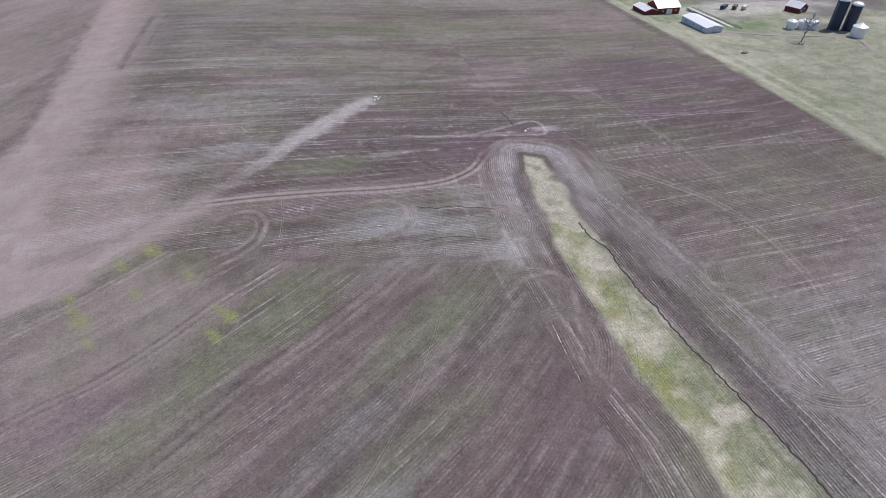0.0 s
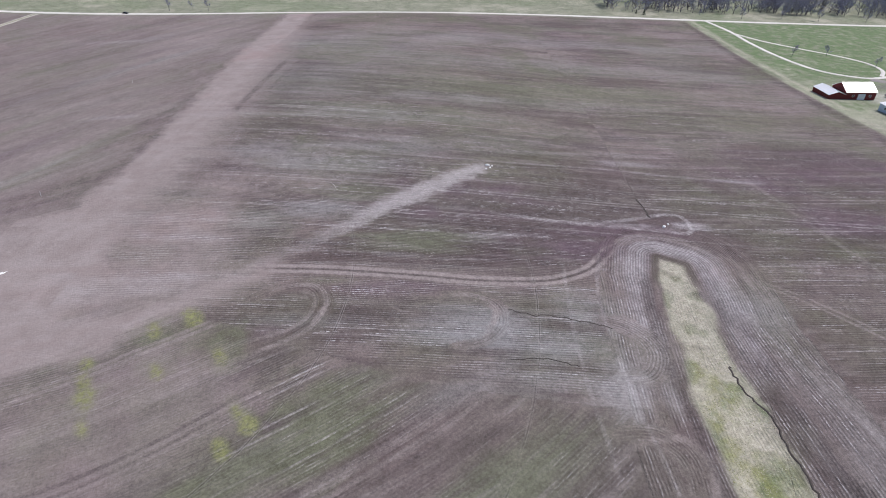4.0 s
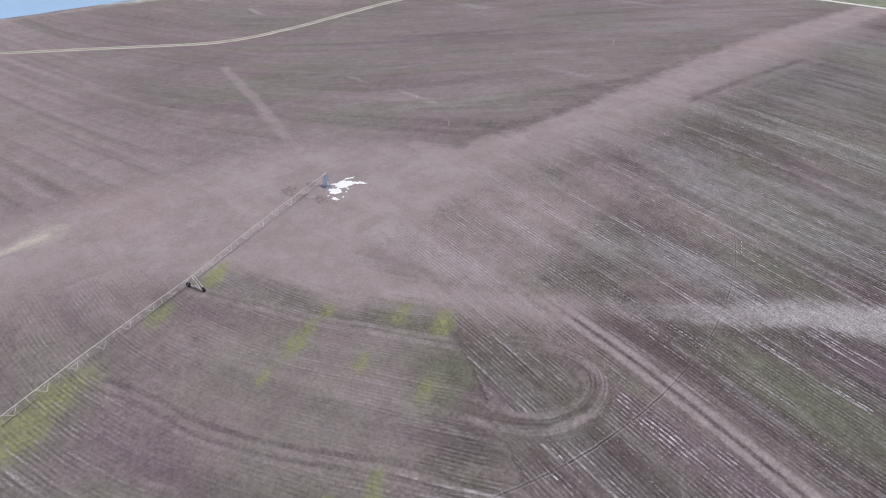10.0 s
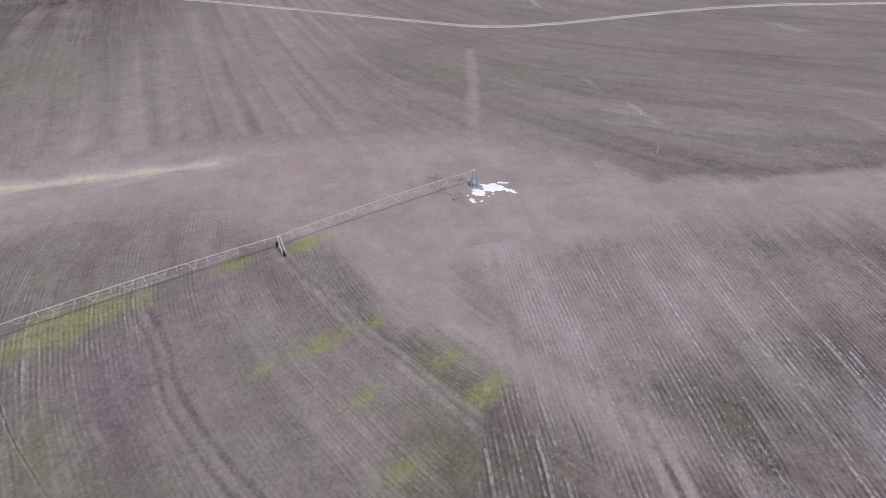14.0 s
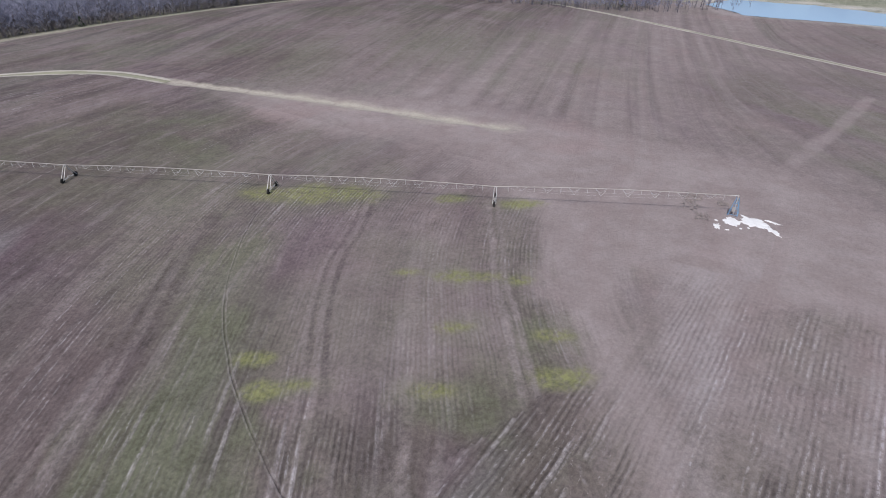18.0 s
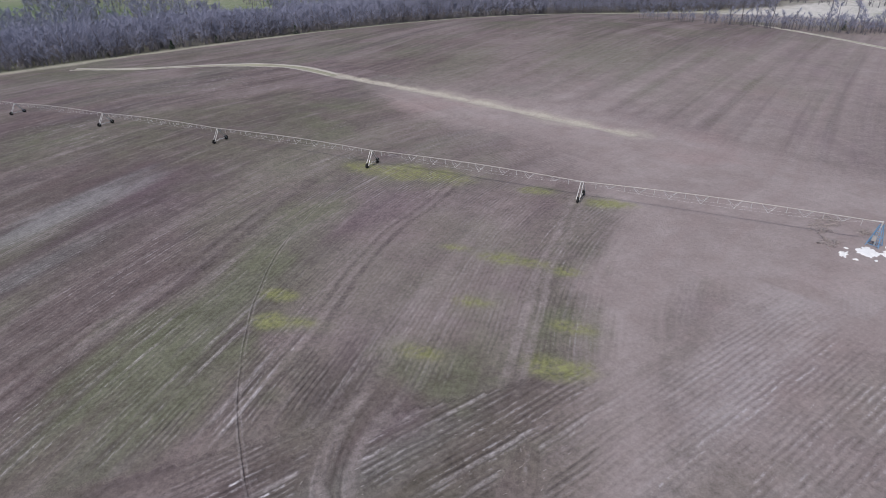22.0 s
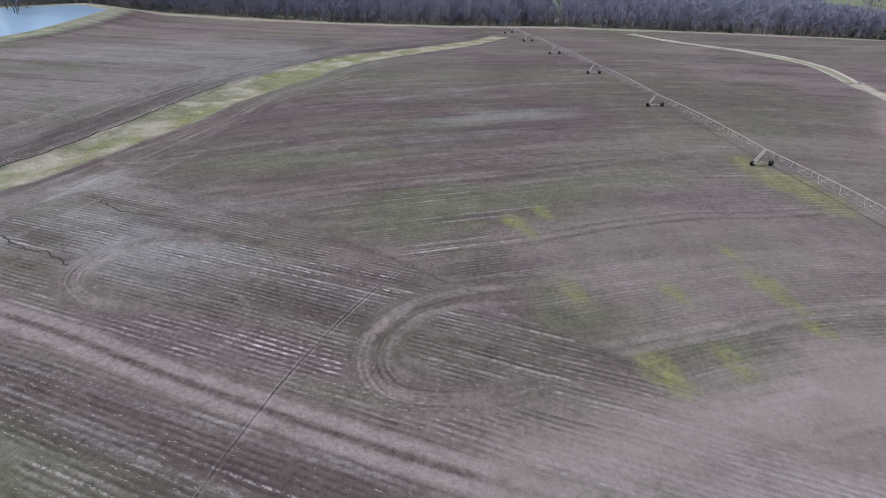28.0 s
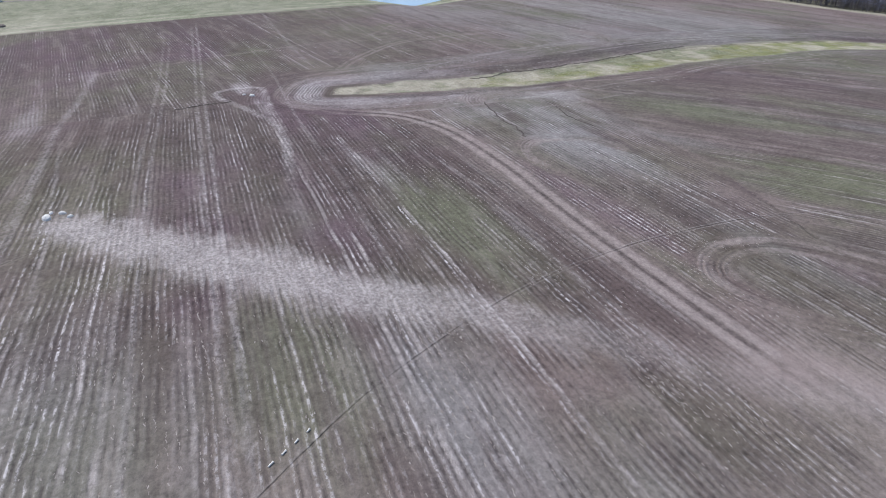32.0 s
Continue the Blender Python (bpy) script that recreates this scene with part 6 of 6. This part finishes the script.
# ---- crop residue on the rows that the camera passes low over ----
def residue():
    """Short broken stalks and leaf litter lying along the row ridges."""
    rng = np.random.default_rng(4)
    n = 46000
    x, y = rng.uniform(-78, 34, n), rng.uniform(84, 200, n)
    north = y > 122 - 0.03 * x
    keep = north | (y > 103 + 0.25 * (-x - 40))
    keep &= inside_dist(x, y, BARE) > 1.5
    keep &= line_dist(x, y, DOUBLE)[0] > 3
    keep &= rng.random(n) < (0.12 + 0.88 * smooth(0.05, 0.45, fbm(x * 0.35, y + 0.05 * x, 8, 3, 77))) * smooth(1.0, 0.35, np.hypot((x + 26) / 58, (y - 146) / 62) + 0.3 * fbm(x, y, 20, 3, 78))
    x, y = x[keep], y[keep]
    u = y + 0.05 * x
    ridge = (np.round(u / 0.762 - 0.25) + 0.25) * 0.762
    y = ridge + rng.normal(0, 0.07, len(x)) - 0.05 * x
    z = height(x, y)
    k = len(x)
    turn = rng.normal(-0.05, 0.25, k)
    length, wide, tall = rng.uniform(0.08, 0.26, k), rng.uniform(0.02, 0.055, k), rng.uniform(0.02, 0.09, k)
    c, s = np.cos(turn), np.sin(turn)
    corner = []
    for a, b, t in ((-1, -1, -0.2), (1, -1, -0.2), (1, 1, -0.2), (-1, 1, -0.2), (0, 0, 1.0)):
        px, py = a * length, b * wide
        corner.append(np.stack((x + px * c - py * s, y + px * s + py * c, z + t * tall), 1))
    V = np.stack(corner, 1).reshape(-1, 3)
    base = (np.arange(k) * 5)[:, None, None]
    T = (np.array(((0, 1, 4), (1, 2, 4), (2, 3, 4), (3, 0, 4)))[None] + base).reshape(-1, 3)
    me = bpy.data.meshes.new("crop_residue")
    me.vertices.add(len(V))
    me.vertices.foreach_set("co", V.astype(np.float32).ravel())
    me.loops.add(T.size)
    me.loops.foreach_set("vertex_index", T.astype(np.int32).ravel())
    me.polygons.add(len(T))
    me.polygons.foreach_set("loop_start", np.arange(0, T.size, 3, dtype=np.int32))
    me.update(calc_edges=True)
    m = Nodes("dry_residue", 0.9, 0.0, 0.2)
    g = m.t.nodes.new("ShaderNodeNewGeometry")
    m.colour(m.mix(g.outputs["Random Per Island"], (0.20, 0.17, 0.158), (0.36, 0.335, 0.325)))
    me.materials.append(m.mat)
    return tagged(new("crop_residue", me), "pale broken stalks lying along the crop rows", "crop residue", kind="stuff")



residue()


# ---- dead and green grass in the waterway ----
def strip_grass():
    rng = np.random.default_rng(9)
    n = 30000
    x, y = rng.uniform(40, 82, n), rng.uniform(-40, 134, n)
    d = inside_dist(x, y, STRIP)
    keep = (d < 0.6 * fbm(x, y, 4, 2, 12)) & (rng.random(n) < 0.25 + smooth(-0.2, 0.3, fbm(x, y, 5, 3, 14)))
    x, y = x[keep], y[keep]
    k = len(x)
    z = height(x, y)
    V, T = [], []
    for blade in range(3):
        turn = rng.uniform(0, 6.28, k)
        wide, tall = rng.uniform(0.10, 0.28, k), rng.uniform(0.02, 0.08, k)
        lx, ly = rng.normal(0, 0.22, k), rng.normal(0, 0.22, k)
        c, s = np.cos(turn) * wide, np.sin(turn) * wide
        V.append(np.stack((np.stack((x - c, y - s, z - 0.05), 1), np.stack((x + c, y + s, z - 0.05), 1), np.stack((x + lx, y + ly, z + tall), 1)), 1).reshape(-1, 3))
    V = np.concatenate(V)
    T = np.arange(len(V)).reshape(-1, 3)
    me = bpy.data.meshes.new("waterway_grass")
    me.vertices.add(len(V))
    me.vertices.foreach_set("co", V.astype(np.float32).ravel())
    me.loops.add(T.size)
    me.loops.foreach_set("vertex_index", T.astype(np.int32).ravel())
    me.polygons.add(len(T))
    me.polygons.foreach_set("loop_start", np.arange(0, T.size, 3, dtype=np.int32))
    me.update(calc_edges=True)
    m = Nodes("dead_grass", 0.95, 0.0, 0.1)
    co = m.coords()
    g = m.t.nodes.new("ShaderNodeNewGeometry")
    sep = m.t.nodes.new("ShaderNodeSeparateXYZ")
    m.link(co, sep.inputs[0])
    dry = m.mix(g.outputs["Random Per Island"], (0.28, 0.262, 0.195), (0.50, 0.472, 0.385))
    green = m.mix(g.outputs["Random Per Island"], (0.20, 0.205, 0.085), (0.30, 0.298, 0.15))
    m.colour(m.mix(m.math("MULTIPLY", m.step(0.44, 0.58, m.noise(co, 0.10, 4, 0.65)), m.math("MULTIPLY", m.step(112, 86, sep.outputs[1]), m.step(70, 60, sep.outputs[0], 0.15, 1.0))), dry, green))
    me.materials.append(m.mat)
    return tagged(new("waterway_grass", me), "matted dead and green grass in a field waterway", "grass", kind="stuff")


strip_grass()

# ---- a broken pale pipe in a wheel rut ----
pvc = plain("weathered_white_plastic", (0.72, 0.71, 0.68), 0.5, 0.0, 0.5, 0.2)
for k in range(4):
    x, y = -37.9 + 0.62 * k, 173.4 - 1.15 * k
    p = thing("pipe_piece", x, y, None, "short broken white plastic pipe lying in a rut", "pipe", "broken pipe pieces", turn=-1.08)
    part("barrel", Shape().tube((-0.25 + 0.05 * k, 0, 0.08), (0.24, 0.03, 0.08), 0.075, sides=8), pvc, p)
    part("collar", Shape().tube((0.20, 0.03, 0.08), (0.30, 0.03, 0.08), 0.095, sides=8), pvc, p)
